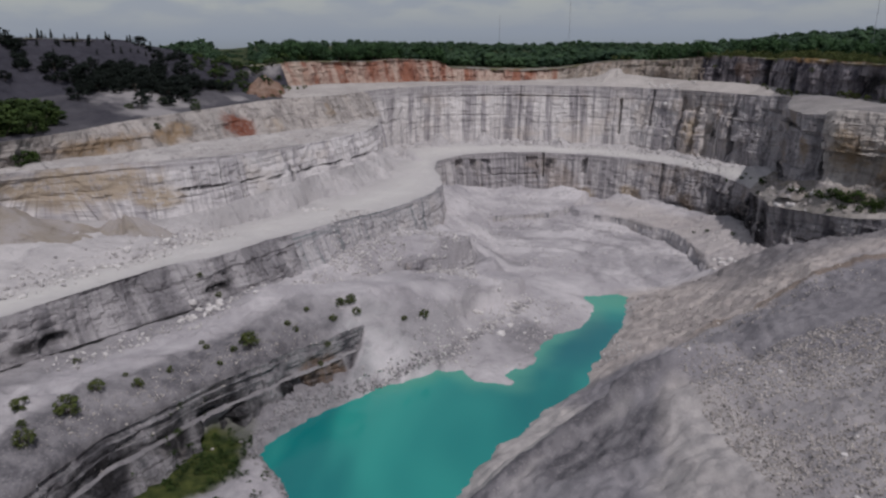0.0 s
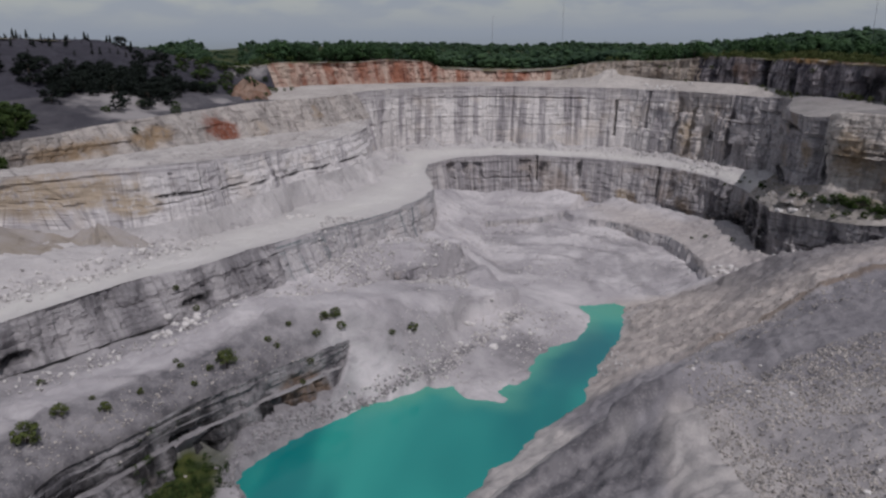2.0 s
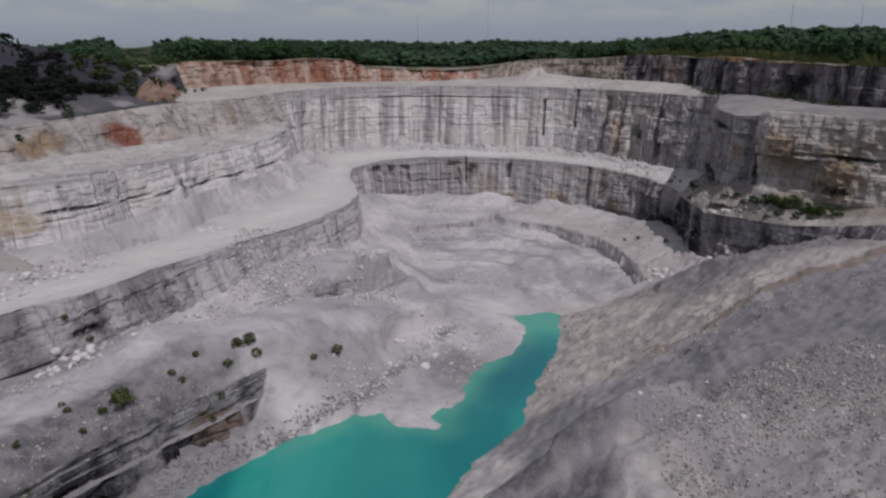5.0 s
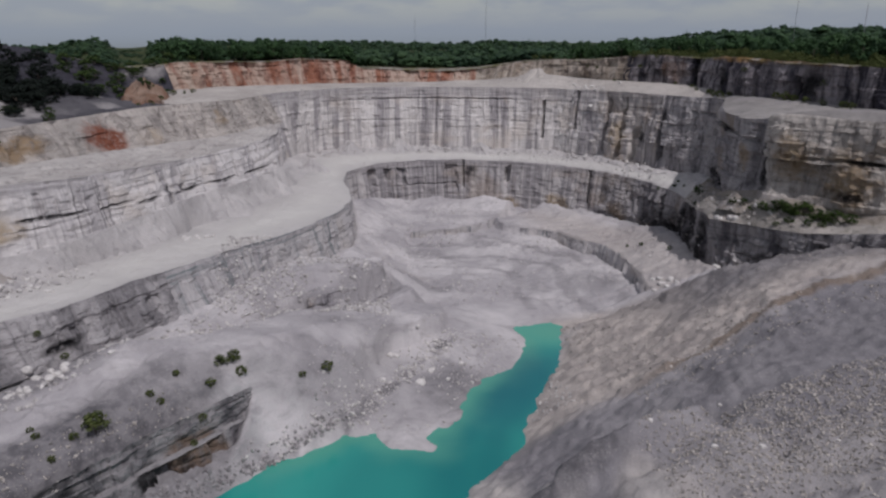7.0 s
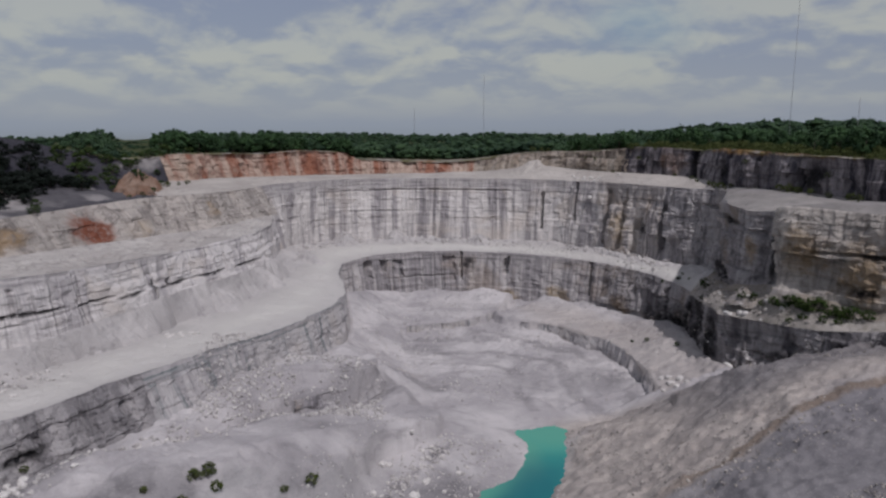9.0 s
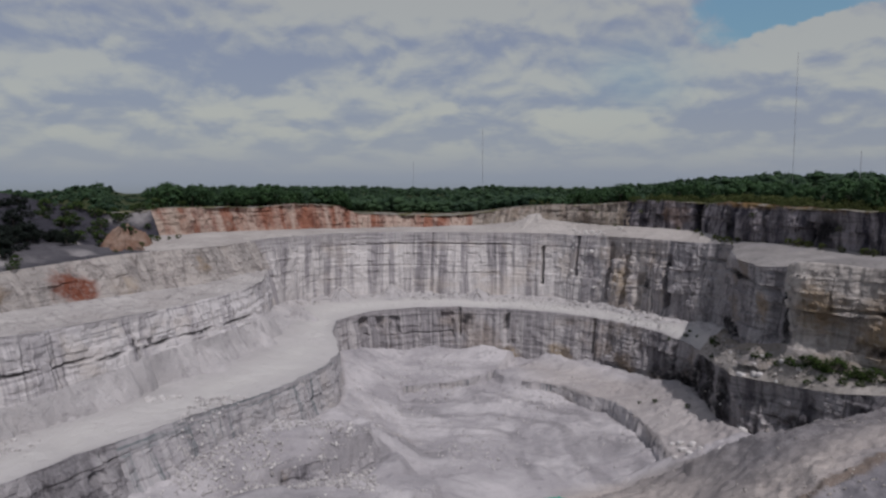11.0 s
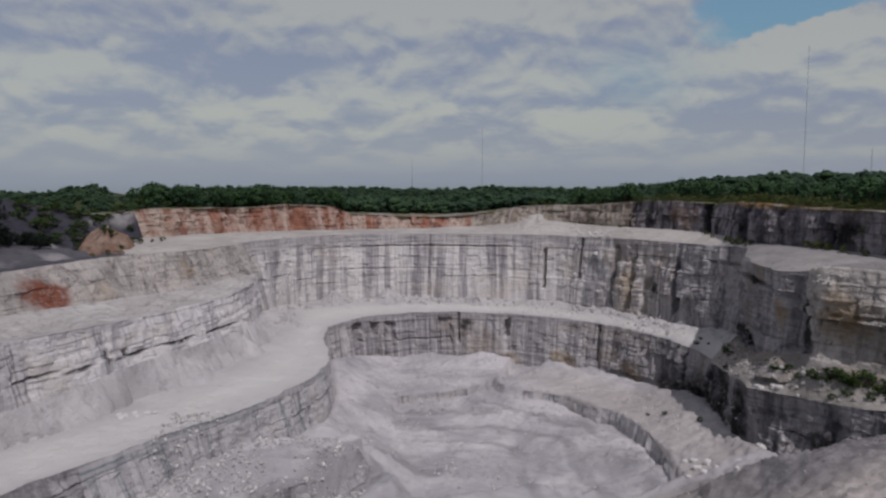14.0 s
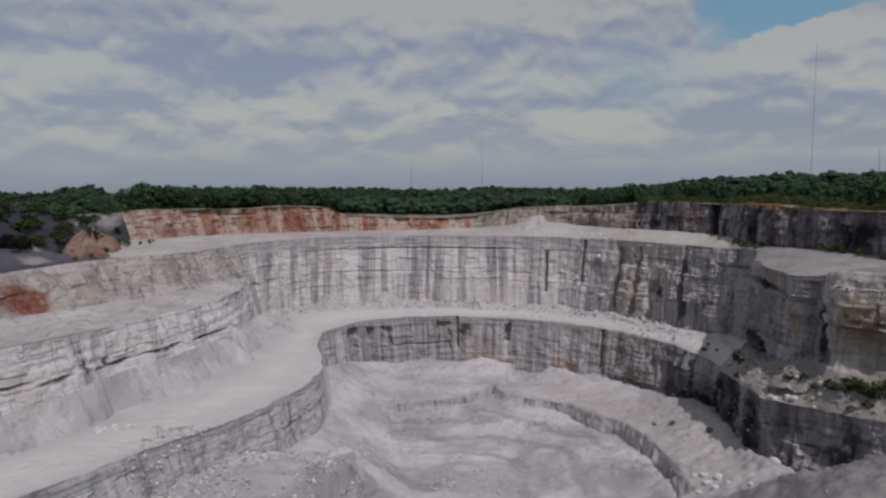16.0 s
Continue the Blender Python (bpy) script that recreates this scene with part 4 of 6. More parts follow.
# ---- pit floor, banks and lake basin ----
LAKE = [(-38, 156), (-43, 166), (-52, 177), (-52, 183), (-43, 197), (-30, 209), (-16, 221), (-3, 231), (7, 231), (11, 223), (24, 220), (21, 227), (33, 238), (38, 255), (56, 269), (65, 290), (64, 304), (79, 307), (83, 304), (74, 275), (58, 242), (44, 214), (28, 195), (16, 182), (8, 166), (3, 156), (-8, 125), (-22, 100), (-36, 110), (-38, 135)]
STRATA = [(-125, 60, 19), (-100, 105, 19), (-91, 132, 19), (-84, 156, 19.2), (-69, 181, 18.6), (-60, 192, 18.5), (-51.5, 203, 18.5), (-43, 212, 18.5), (-35, 221, 18.3), (-28, 229, 18), (-26.5, 234, 17.6), (-31, 243, 17)]
RAMP = [(-62, 236, 27.5), (-52, 236, 27), (-35, 247, 26), (-15, 268, 22.5), (10, 285, 17), (40, 300, 10), (72, 320, 4)]
MOUND = [(-58, 262, 22.5), (-46, 284, 22), (-32, 304, 24.5), (-18, 316, 26.5), (0, 317, 26.5), (11, 311, 24)]
MSTEP = [(-16, 296, 17.0), (-7, 299, 17.0), (4, 305, 16.0), (12, 315, 16.0), (15, 324, 16.0), (14, 331, 17.0)]
SCREE = [(-2, 345, 22), (1, 375, 14), (3, 410, 16), (0, 440, 22), (16, 473, 17), (34, 484, 11), (53, 485, 13), (64, 486, 10), (82, 480, 14), (99, 473, 11), (115, 456, 14), (126, 440, 12), (142, 420, 9)]
APRON = [(142, 420, 9), (158, 390, 14), (156, 362, 16.5), (152, 335, 17), (148, 305, 18)]
FAN = [(-27, 241, 17), (-18, 243, 12.5), (-8, 246, 7.5), (2, 250, 4)]
LEDGE = [(31, 427, 6.5), (53, 431, 6.5), (77, 442, 7), (80, 447, 7), (84, 434, 7), (110, 415, 7.5), (126, 388, 8), (130, 368, 8.5), (128, 345, 9), (124, 318, 9.5)]
RIDGE = [(2, 148), (13, 158), (25, 165), (42, 168), (58, 170), (76, 176)]
BELT = [(-26, 213), (-14, 224), (-7, 229), (4, 240), (13, 252), (24, 268), (36, 285)]
SPUR = [(83, 300, 1.5), (100, 301, 5), (120, 299, 12), (137, 291, 21), (152, 282, 29), (168, 273, 38), (190, 262, 48), (225, 250, 58), (290, 230, 75)]


def near_line(x, y, pts):
    """Distance to a line, its height there, and the side (positive: to its left)."""
    best = np.full(x.shape, 1e9)
    zz, side = np.zeros(x.shape), np.zeros(x.shape)
    for p, q in zip(pts[:-1], pts[1:]):
        dx, dy = q[0] - p[0], q[1] - p[1]
        t = np.clip(((x - p[0]) * dx + (y - p[1]) * dy) / (dx * dx + dy * dy), 0, 1)
        d = np.hypot(x - p[0] - t * dx, y - p[1] - t * dy)
        m = d < best
        best = np.where(m, d, best)
        side = np.where(m, np.sign(dx * (y - p[1]) - dy * (x - p[0])), side)
        if len(p) > 2:
            zz = np.where(m, p[2] + t * (q[2] - p[2]), zz)
    return best, zz, side


def inside(x, y, poly):
    hit = np.zeros(x.shape, bool)
    for p, q in zip(poly, poly[1:] + poly[:1]):
        cross = (p[1] > y) != (q[1] > y)
        with np.errstate(divide="ignore", invalid="ignore"):
            hit ^= cross & (x < (q[0] - p[0]) * (y - p[1]) / (q[1] - p[1] + 1e-12) + p[0])
    return hit


def embank(x, y, pts, half, slope):
    d, z, _ = near_line(x, y, pts)
    d = d + 1.2 * fbm(x * 0.05, y * 0.05, 3.0, 3)
    return z - np.maximum(0, d - half) * slope


def pit_height(x, y):
    n1, n2 = fbm(x * 0.03, y * 0.03, 1.0, 4), fbm(x * 0.25, y * 0.25, 4.0, 3)
    d, _, _ = near_line(x, y, LAKE + LAKE[:1])
    sd = np.where(inside(x, y, LAKE), -d, d) + 1.5 * fbm(x * 0.09, y * 0.09, 7.0, 4) + 0.6 * vnoise(x * 0.5, y * 0.5, 3.0) - 0.2
    wet = sd < 0
    h = 2.0 + 0.6 * n1
    # the floor behind the step in it
    dl, zl, sl = near_line(x, y, LEDGE)
    out_step = (sl > 0) & (y > 315) & (x > 31 - 0.2 * (y - 427))
    h = np.where(out_step, np.maximum(h, zl * smooth(0, 1.6, dl) + h * (1 - smooth(0, 1.6, dl)) + 0.05 * dl), h)
    for pts, half, slope in ((RAMP, 7.0, 0.42), (MOUND, 6.0, 1.25), (SCREE, 0.5, 0.5), (APRON, 2.0, 0.35), (FAN, 2.5, 0.72)):
        h = np.maximum(h, embank(x, y, pts, half, slope))
    dm, zm, sm = near_line(x, y, MSTEP)
    h = np.where((sm < 0) & (dm < 18), np.minimum(h, zm - 3.0 + 0.4 * np.maximum(0, dm - 4)), h)
    h = np.where((sm > 0) & (dm < 12), np.maximum(h, (zm + 2.6) * smooth(0.3, 2.0, dm)), h)
    hollow = (sl <= 0) & (dl < 45) & (y > 314) & (x > 28)
    h = np.where(hollow, np.minimum(h, 2.2 + 0.7 * n1 + 0.35 * np.maximum(0, dl - 30)), h)
    # terrace with the western road above the bedded step
    ds, zs, ss = near_line(x, y, STRATA[:-2] + [(-16, 243, 17), (0, 262, 17)])
    w = ds * ss
    ter = zs - 1.1 + np.clip(w * 0.42, 0, 5.4)
    ter = ter - 40 * smooth(-26, 10, x * 0.8 + (y - 235) * 0.6 + 3 * n1)
    h = np.where((w > 0) & (x < 20), np.maximum(h, ter * smooth(0.6, 3.2, w)), h)
    low = (w <= 0) * smooth(-22, -32, x + 2 * n1)
    h = h * (1 - low) + low * (3.0 + 0.7 * n1 + np.maximum(np.clip(4 - ds, 0, 4) * 0.2, smooth(-63, -50, x) * np.clip(3.5 - 0.3 * ds, 0, 3.5)))
    # the eastern spoil bank and its spur
    dp, zp, sp = near_line(x, y, SPUR)
    east = (x > -20 + 0.0 * y) & (sp <= 0) & (y < 306)
    bank = np.minimum(0.3 + 0.52 * sd, zp + 0.36 * dp)
    bank = np.where(bank > 34, 34 + (bank - 34) * 0.55, bank) + 1.2 * n1 * smooth(5, 25, sd)
    # rills and lumps of tipped stone
    bank = bank + smooth(3, 14, sd) * (0.55 * fbm(x * 0.12 + 0.06 * y, y * 0.035 - 0.05 * x, 23.0, 4) + 0.45 * fbm(x * 0.45, y * 0.45, 31.0, 3))
    dr, _, sr = near_line(x, y, RIDGE)
    bank = bank + 8.0 * np.exp(-(dr / 4.0) ** 2) * smooth(2, 16, sd) - 5.5 * np.exp(-((dr - 9) / 6.0) ** 2) * (sr > 0) * smooth(4, 20, sd)
    heap = np.hypot(x - 59, y - 166)
    bank = bank + 8.0 * np.maximum(0, 1 - heap / 28) ** 1.1 + 2.0 * np.exp(-((x - 54) / 7) ** 2 - ((y - 138) / 24) ** 2)
    eastside = east & ((x - 8) * 0.82 - (y - 166) * 0.55 > -18)
    h = np.where(eastside & ~wet, np.maximum(bank, 0.2), h)
    spur_n = zp - 1.0 * dp
    h = np.where((sp > 0) & (x > 80), np.maximum(h, spur_n), h)
    h = np.maximum(h, np.minimum((x - 235) * 0.9, 90))
    # southern end
    h = np.where(y < 100, np.maximum(h, np.minimum(0.55 * (100 - y) + 2, 88)), h)
    db, _, _ = near_line(x, y, BELT)
    h = h + 1.6 * smooth(4, 0.5, db) * np.abs(fbm(x * 0.3, y * 0.3, 8.0, 3)) * smooth(1, 5, sd)
    h = h + 0.45 * n2 + 0.7 * n1 + 0.5 * (1 - np.abs(fbm(x * 0.07, y * 0.07, 12.0, 3))) - 0.3
    h = h + 0.9 * smooth(0.82, 1.0, 1 - np.abs(vnoise(x * 0.035, y * 0.05, 15.0) + 0.3 * n2)) + 0.5 * smooth(0.8, 1.0, 1 - np.abs(vnoise(x * 0.09, y * 0.07, 19.0) + 0.3 * n2))
    # shores
    cap = 0.25 + sd * np.where(eastside, 0.8, 1.3 - 1.08 * smooth(-8, 10, x))
    h = np.where(sd < 30, np.minimum(h, np.maximum(cap, 0.12 * sd)), h)
    return np.where(wet, -0.1 - np.minimum(0.35 * np.abs(sd), 6), h)


def axis(lo, hi, fine_lo, fine_hi, fine, coarse):
    return np.concatenate([np.arange(lo, fine_lo, coarse), np.arange(fine_lo, fine_hi, fine), np.arange(fine_hi, hi + coarse, coarse)])


def pit_floor():
    xs, ys = axis(-340, 300, -130, 180, 0.8, 5.0), axis(-110, 500, 85, 500, 0.8, 5.0)
    X, Y = np.meshgrid(xs, ys)
    Z = pit_height(X, Y)
    # keep the sheet under the benches that stand round it
    th = np.arctan2(Y - CY, X - CX)
    th = np.where(th < radians(-60), th + 2 * np.pi, th)
    r = np.hypot(X - CX, Y - CY)
    e = round_line(LOW, np.linspace(radians(EAST), radians(WEST), 900))
    er = np.interp(th, np.linspace(radians(EAST), radians(WEST), 900), np.hypot(e[:, 0] - CX, e[:, 1] - CY))
    ring = (th > radians(EAST)) & (th < radians(WEST))
    Z = np.where(ring & (r > er + 4), np.minimum(Z, 26 + 0 * Z), Z)
    P = np.stack([X, Y, Z], -1).reshape(-1, 3)
    F = grid_faces(len(ys), len(xs))
    keep = (~ring | (r < er + 14)).ravel()[F].all(1)
    ob = mesh_object("pit_floor", P, F[keep], PIT_STONE, None, "crushed limestone quarry floor, road and spoil banks", "quarry floor", "structure")
    n1, n2 = fbm(X * 0.04, Y * 0.04, 9.0, 4), fbm(X * 0.012, Y * 0.012, 5.0, 3)
    dp, zp, sp = near_line(X, Y, SPUR)
    line_y = 221 + 0.18 * (X - 76)
    east = smooth(-6, 6, (X - 8) * 0.82 - (Y - 166) * 0.55 + 6 + 3 * n1) * smooth(306, 300, Y)
    tan = np.maximum(east, smooth(14, 2, dp) * (X > 75))
    shale = east * smooth(8, -8, Y - line_y + 6 * n1)
    sand = shale * smooth(0.05, 0.5, n2 + 0.35 * n1 + 0.25 * smooth(120, 70, Y) - 0.1)
    fan = smooth(1.15, 0.6, np.hypot((X - 58) / (10.5 - 0.1 * (Y - 138)), (Y - 136) / 30) + 0.12 * n1)
    dark = smooth(1.2, 0.6, np.hypot((X - 40 + 0.4 * (Y - 150)) / 17, (Y - 151) / 12) + 0.25 * n1)
    dg, _, sg = near_line(X, Y, RIDGE)
    dark = np.maximum(dark, smooth(7, 3, dg + 1.5 * n1) * (sg < 0) * smooth(62, 52, X))
    shale = shale * (1 - 0.9 * fan)
    sand = np.maximum(sand, 0.42 * smooth(58, 70, X + 4 * n1) * smooth(172, 150, Y + 5 * n1))
    sand = np.maximum(sand * (1 - dark), fan * east)
    scree_e = east * np.maximum(dark * (1 - fan), 0.4 * smooth(22, 12, np.abs(Y - 199 + 5 * n1)) * smooth(72, 100, X))
    ds, zs, ss = near_line(X, Y, STRATA[:-2] + [(-16, 243, 17), (0, 262, 17)])
    bushy = (ss > 0) * smooth(-2, 4, ds) * smooth(22, 14, ds + 3 * n1) * smooth(-22, -40, X + 5 * n1) * smooth(240, 222, Y + 5 * n1)
    low_w = (ss <= 0) * smooth(-20, -36, X + 5 * n1) * smooth(30, 10, ds)
    upper = (ss > 0) * smooth(30, 36, ds + 2 * n1) * smooth(-48, -70, X + 5 * n1) * smooth(262, 235, Y + 6 * n1)
    scree = np.maximum(np.clip(bushy * (1.0 + 0.3 * n1), 0, 1), np.maximum(np.maximum(0.75 * low_w, 0.55 * upper), scree_e))
    shale = np.maximum(shale, 0.85 * smooth(110, 80, Y))
    slope = smooth(-38, -26, X) * smooth(40, 20, X) * smooth(226, 236, Y) * smooth(292, 268, Y + 0.5 * X)
    scree = np.maximum(scree, 0.42 * slope * smooth(-0.35, 0.35, n1 + 0.15))
    scree = np.maximum(scree, 0.85 * tan * smooth(98, 130, X) * smooth(240, 264, Y))
    dm, _, sm = near_line(X, Y, MSTEP)
    scree = np.maximum(scree, 0.42 * smooth(7.0, 3.5, dm + 1.2 * n1 - 2.0 * (sm < 0)))
    scree = np.maximum(scree, 0.45 * smooth(1.1, 0.6, np.hypot((X - 34) / 22, (Y - 344) / 8) + 0.4 * n1))
    tan = np.maximum(tan, 0.55 * smooth(1.15, 0.6, np.hypot((X - 24) / 13, (Y - 378) / 24) + 0.4 * n1) * smooth(-0.4, 0.3, n1 + 0.2))
    tongue = smooth(1.2, 0.5, np.hypot((X - 36) / 20, (Y - 256) / 22) + 0.4 * n1)
    scree = np.maximum(scree, 0.72 * tongue * smooth(-0.5, 0.3, n1 + 0.25))
    belt, _, _ = near_line(X, Y, BELT)
    scree = np.maximum(scree, 0.9 * smooth(4.5, 1.5, belt + 2.5 * n1) * smooth(-0.5, 0.3, fbm(X * 0.2, Y * 0.2, 6.0, 3) + 0.1))
    rill = fbm((X * 0.8 + Y * 0.6) * 0.05, (Y * 0.8 - X * 0.6) * 0.35, 14.0, 3)
    scree = np.maximum(scree, 0.7 * tongue * smooth(-0.1, 0.5, rill))
    for px, py, rx, ry, k in ((40, 398, 12, 9, 0.3), (62, 413, 20, 7, 0.35), (106, 348, 14, 20, 0.35), (84, 346, 10, 9, 0.2), (30, 352, 12, 14, 0.2)):
        scree = np.maximum(scree, k * smooth(1.1, 0.7, np.hypot((X - px) / rx, (Y - py) / ry) + 0.35 * n1))
    de, _, se = near_line(X, Y, LEDGE)
    hollow = (se <= 0) * smooth(3, 8, de) * smooth(75, 55, de) * (Y > 316) * smooth(20, 34, X)
    scree = np.maximum(scree, 0.42 * hollow * smooth(0.35, 0.95, np.sin(0.30 * de + 4.0 * fbm(X * 0.02, Y * 0.02, 3.0, 3))) * smooth(-0.5, 0.4, n1))
    tan = np.maximum(tan, 0.6 * (se > 0) * smooth(36, 20, de) * smooth(90, 115, X + 6 * n1) * (Y > 310))
    dl, _, _ = near_line(X, Y, LAKE + LAKE[:1])
    grass = smooth(0.5, 0.8, 1.2 - np.hypot((X + 70) / 24, (Y - 170) / 27) ** 2 + 0.5 * n1) * smooth(2.5, 5, dl) * (ss <= 0)
    soil = east * 0.65 * smooth(3.8, 1.0, np.abs(Y - line_y + 1.5 * n1)) * smooth(72, 98, X)
    for name, val in (("tan", tan), ("shale", shale), ("sand", sand), ("soil", soil), ("scree", scree), ("grass", grass)):
        at = ob.data.attributes.new(name, "FLOAT", "POINT")
        at.data.foreach_set("value", np.ascontiguousarray(np.clip(val * np.ones_like(X), 0, 1).ravel(), np.float32))
    return ob


floor_ob = pit_floor()


def plain_line(pts, step, jitter=0.0):
    """Evenly spaced points along a line of the plan."""
    c = spline(pts, 12)
    s = np.concatenate([[0], np.cumsum(np.hypot(*np.diff(c[:, :2], axis=0).T))])
    q = np.arange(0, s[-1], step)
    out = np.stack([np.interp(q, s, c[:, k]) for k in range(3)], 1)
    t = np.gradient(out[:, :2], axis=0)
    nrm = np.stack([-t[:, 1], t[:, 0]], 1) / (np.hypot(*t.T)[:, None] + 1e-9)
    out[:, :2] += nrm * (jitter * (fbm(q * 0.06, 1.0, 2.0, 3) + 0.5 * cells(q * 0.2, q * 0)))[:, None]
    return out, nrm


def bedded_step():
    """The bedded rock step between the western road and the lake: thin dark courses with dusty treads, a wide ledge, broken rock below."""
    top, nrm = plain_line(STRATA[:-1], 0.45, 0.7)
    run = np.arange(len(top)) * 0.45
    levels = ((0.0, 0.0), (0.25, -1.9), (0.75, -2.1), (0.95, -4.3), (1.35, -4.5), (1.6, -7.4), (2.9, -7.9), (6.8, -19.9))
    # the near-black patches paint the shade of the alcove and side hollows
    stains_and_shade = [("soot", -63, 185, 8, 13, 11), ("soot", -74, 170, 10, 8, 6), ("soot", -48, 202, 8, 5, 6), ("stain", -41, 208, 9, 6, 7), ("soot", -85, 150, 12, 14, 7), ("soot", -96, 118, 12, 24, 9), ("stain", -35, 214, 9, 5, 7), ("soot", -40, 207, 8, 3, 6)]
    for i, ((o1, z1), (o2, z2)) in enumerate(zip(levels[:-1], levels[1:])):
        a, b = top.copy(), top.copy()
        for line, o, z, k in ((a, o1, z1, i), (b, o2, z2, i + 1)):
            line[:, :2] -= nrm * (o + 0.3 * fbm(run * 0.11, 3.0 * k, 1.0, 3) + 0.25 * cells(run * 0.3, 7.0 * k))[:, None] if 0 < k < 7 else nrm * o
            line[:, 2] += z * top[:, 2] / 19.5
        tread = i % 2 == 1
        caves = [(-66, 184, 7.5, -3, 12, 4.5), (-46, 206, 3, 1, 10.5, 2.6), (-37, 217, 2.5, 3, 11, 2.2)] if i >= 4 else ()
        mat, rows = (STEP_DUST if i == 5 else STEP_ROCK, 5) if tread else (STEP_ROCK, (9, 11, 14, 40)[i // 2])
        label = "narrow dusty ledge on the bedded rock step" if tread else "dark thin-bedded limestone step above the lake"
        strip("wall_step_%d" % (i + 1), a, b, rows, mat, label, rough=0.5 if tread else 0, wall=0 if tread else 0.8 + 0.5 * (i == 6), caves=caves, flat=True, polar=False, seed=2300 + 70 * i, stains_and_shade=() if tread else stains_and_shade)


bedded_step()


def floor_step():
    """The small rock step that curves across the pit floor."""
    top, nrm = plain_line(LEDGE, 0.5, 1.6)
    top[:, :2] -= nrm * 0.4
    low = top.copy()
    low[:, :2] -= nrm * 1.2
    low[:, 2] = -1.0
    strip("wall_floor_step", top, low, 16, WEST_LOWER, "small grey rock step across the pit floor", wall=0.9, flat=True, polar=False, seed=2900)


floor_step()


def mound_step():
    """The curved rock ledge round the end of the spoil mound."""
    top, nrm = plain_line(MSTEP, 0.5, 1.2)
    low = top.copy()
    top[:, :2] += nrm * 1.0
    top[:, 2] += 1.6 + 1.2 * np.sin(np.linspace(0, np.pi, len(top)))
    low[:, :2] -= nrm * 1.2
    low[:, 2] -= 3.0
    strip("wall_mound_step", top, low, 14, LOWER_ROCK, "curved grey rock ledge round the spoil mound", wall=0.9, flat=True, polar=False, seed=3300)


mound_step()
# ---- lake ----


def lake():
    xs, ys = np.arange(-70, 100, 2.0), np.arange(85, 322, 2.0)
    X, Y = np.meshgrid(xs, ys)
    P = np.stack([X, Y, 0 * X], -1).reshape(-1, 3)
    F = grid_faces(len(ys), len(xs))
    m = P[F].mean(1)
    d, _, _ = near_line(m[:, 0], m[:, 1], LAKE + LAKE[:1])
    keep = inside(m[:, 0], m[:, 1], LAKE) | (d < 9)
    ob = mesh_object("water", P, F[keep], WATER, None, "turquoise quarry lake with a smooth surface", "lake", "structure")
    dn, _, _ = near_line(X, Y, LAKE[5:17])
    end = np.hypot(X - 76, Y - 303)
    shallow = np.maximum(smooth(11, 0, dn + 2 * vnoise(X * 0.2, Y * 0.2)) * smooth(205, 225, Y), smooth(26, 6, end))
    deep = smooth(14, 4, np.abs((X - 48) * 0.86 - (Y - 240) * 0.5)) * smooth(215, 245, Y) * smooth(290, 270, Y)
    for name, val in (("shallow", shallow), ("deep", deep)):
        ob.data.attributes.new(name, "FLOAT", "POINT").data.foreach_set("value", np.ascontiguousarray(val.ravel(), np.float32))
    return ob


lake()

# ---- country round the quarry ----
RIM_ALL = RIM + [(290, 60, 90), (240, -40, 88), (150, -90, 86), (40, -110, 86), (-80, -110, 86), (-200, -105, 88)]


def country_height(x, y):
    """Height of the land outside the rim."""
    r = np.hypot(x - CX, y - CY)
    far = np.hypot(x - 10, y - 50)
    az = np.degrees(np.arctan2(x - 10, y - 50))
    h = 84 + 5 * fbm(x * 0.0021, y * 0.0021, 2.0, 3)
    h = h - 12 * smooth(620, 850, far) * smooth(35, 15, az)
    h = h + (9 + 9 * fbm(x * 0.006, y * 0.003, 1.0, 3)) * smooth(850, 1500, far)
    h = h + 26 * np.exp(-((x - 470) / 190) ** 2 - ((y - 780) / 260) ** 2)
    h = h - 0.016 * np.maximum(far - 1450, 0)
    west = smooth(-14.8, -16.0, az)
    h = h - 14 * west * smooth(640, 900, far)
    h = h + west * smooth(1120, 1320, far) * (15 * smooth(-17.2, -18.6, az) + 4 * np.exp(-((az + 19.2) / 1.0) ** 2) - 5 * smooth(-20, -22, az))
    return h


def country():
    th = np.linspace(-np.pi, np.pi, 361)
    c = spline(RIM_ALL + RIM_ALL[:1], 24)
    a = np.arctan2(c[:, 1] - CY, c[:, 0] - CX)
    o = np.argsort(a)
    a, r, z = a[o], np.hypot(c[:, 0] - CX, c[:, 1] - CY)[o], c[o, 2]
    R0, Z0 = np.interp(th, a, r, period=2 * np.pi), np.interp(th, a, z, period=2 * np.pi)
    g = np.concatenate([[-1.0, 1, 4, 8], np.geomspace(14, 4300, 60)])
    R = R0[None] + g[:, None]
    X, Y = CX + R * np.cos(th)[None], CY + R * np.sin(th)[None]
    k = smooth(0, 1, g / 130)[:, None]
    Z = Z0[None] * (1 - k) + country_height(X, Y) * k + 0.5 * fbm(X * 0.05, Y * 0.05, 1.0, 3)
    Z[0] -= 0.4
    P = np.stack([X, Y, Z], -1).reshape(-1, 3)
    ob = mesh_object("ground", P, grid_faces(len(g), len(th)), GROUND, None, "rough grass and woodland ground round the quarry", "ground", "structure")
    worn = smooth(60, 15, g[:, None] + 25 * fbm(X * 0.02, Y * 0.02, 3.0, 3)) * np.ones_like(X)
    worn = np.maximum(worn, smooth(330, 240, g[:, None]) * smooth(-60, -120, X) * smooth(300, 420, Y))
    ob.data.attributes.new("worn", "FLOAT", "POINT").data.foreach_set("value", np.ascontiguousarray(worn.ravel(), np.float32))
    return ob, (th, R0, Z0)


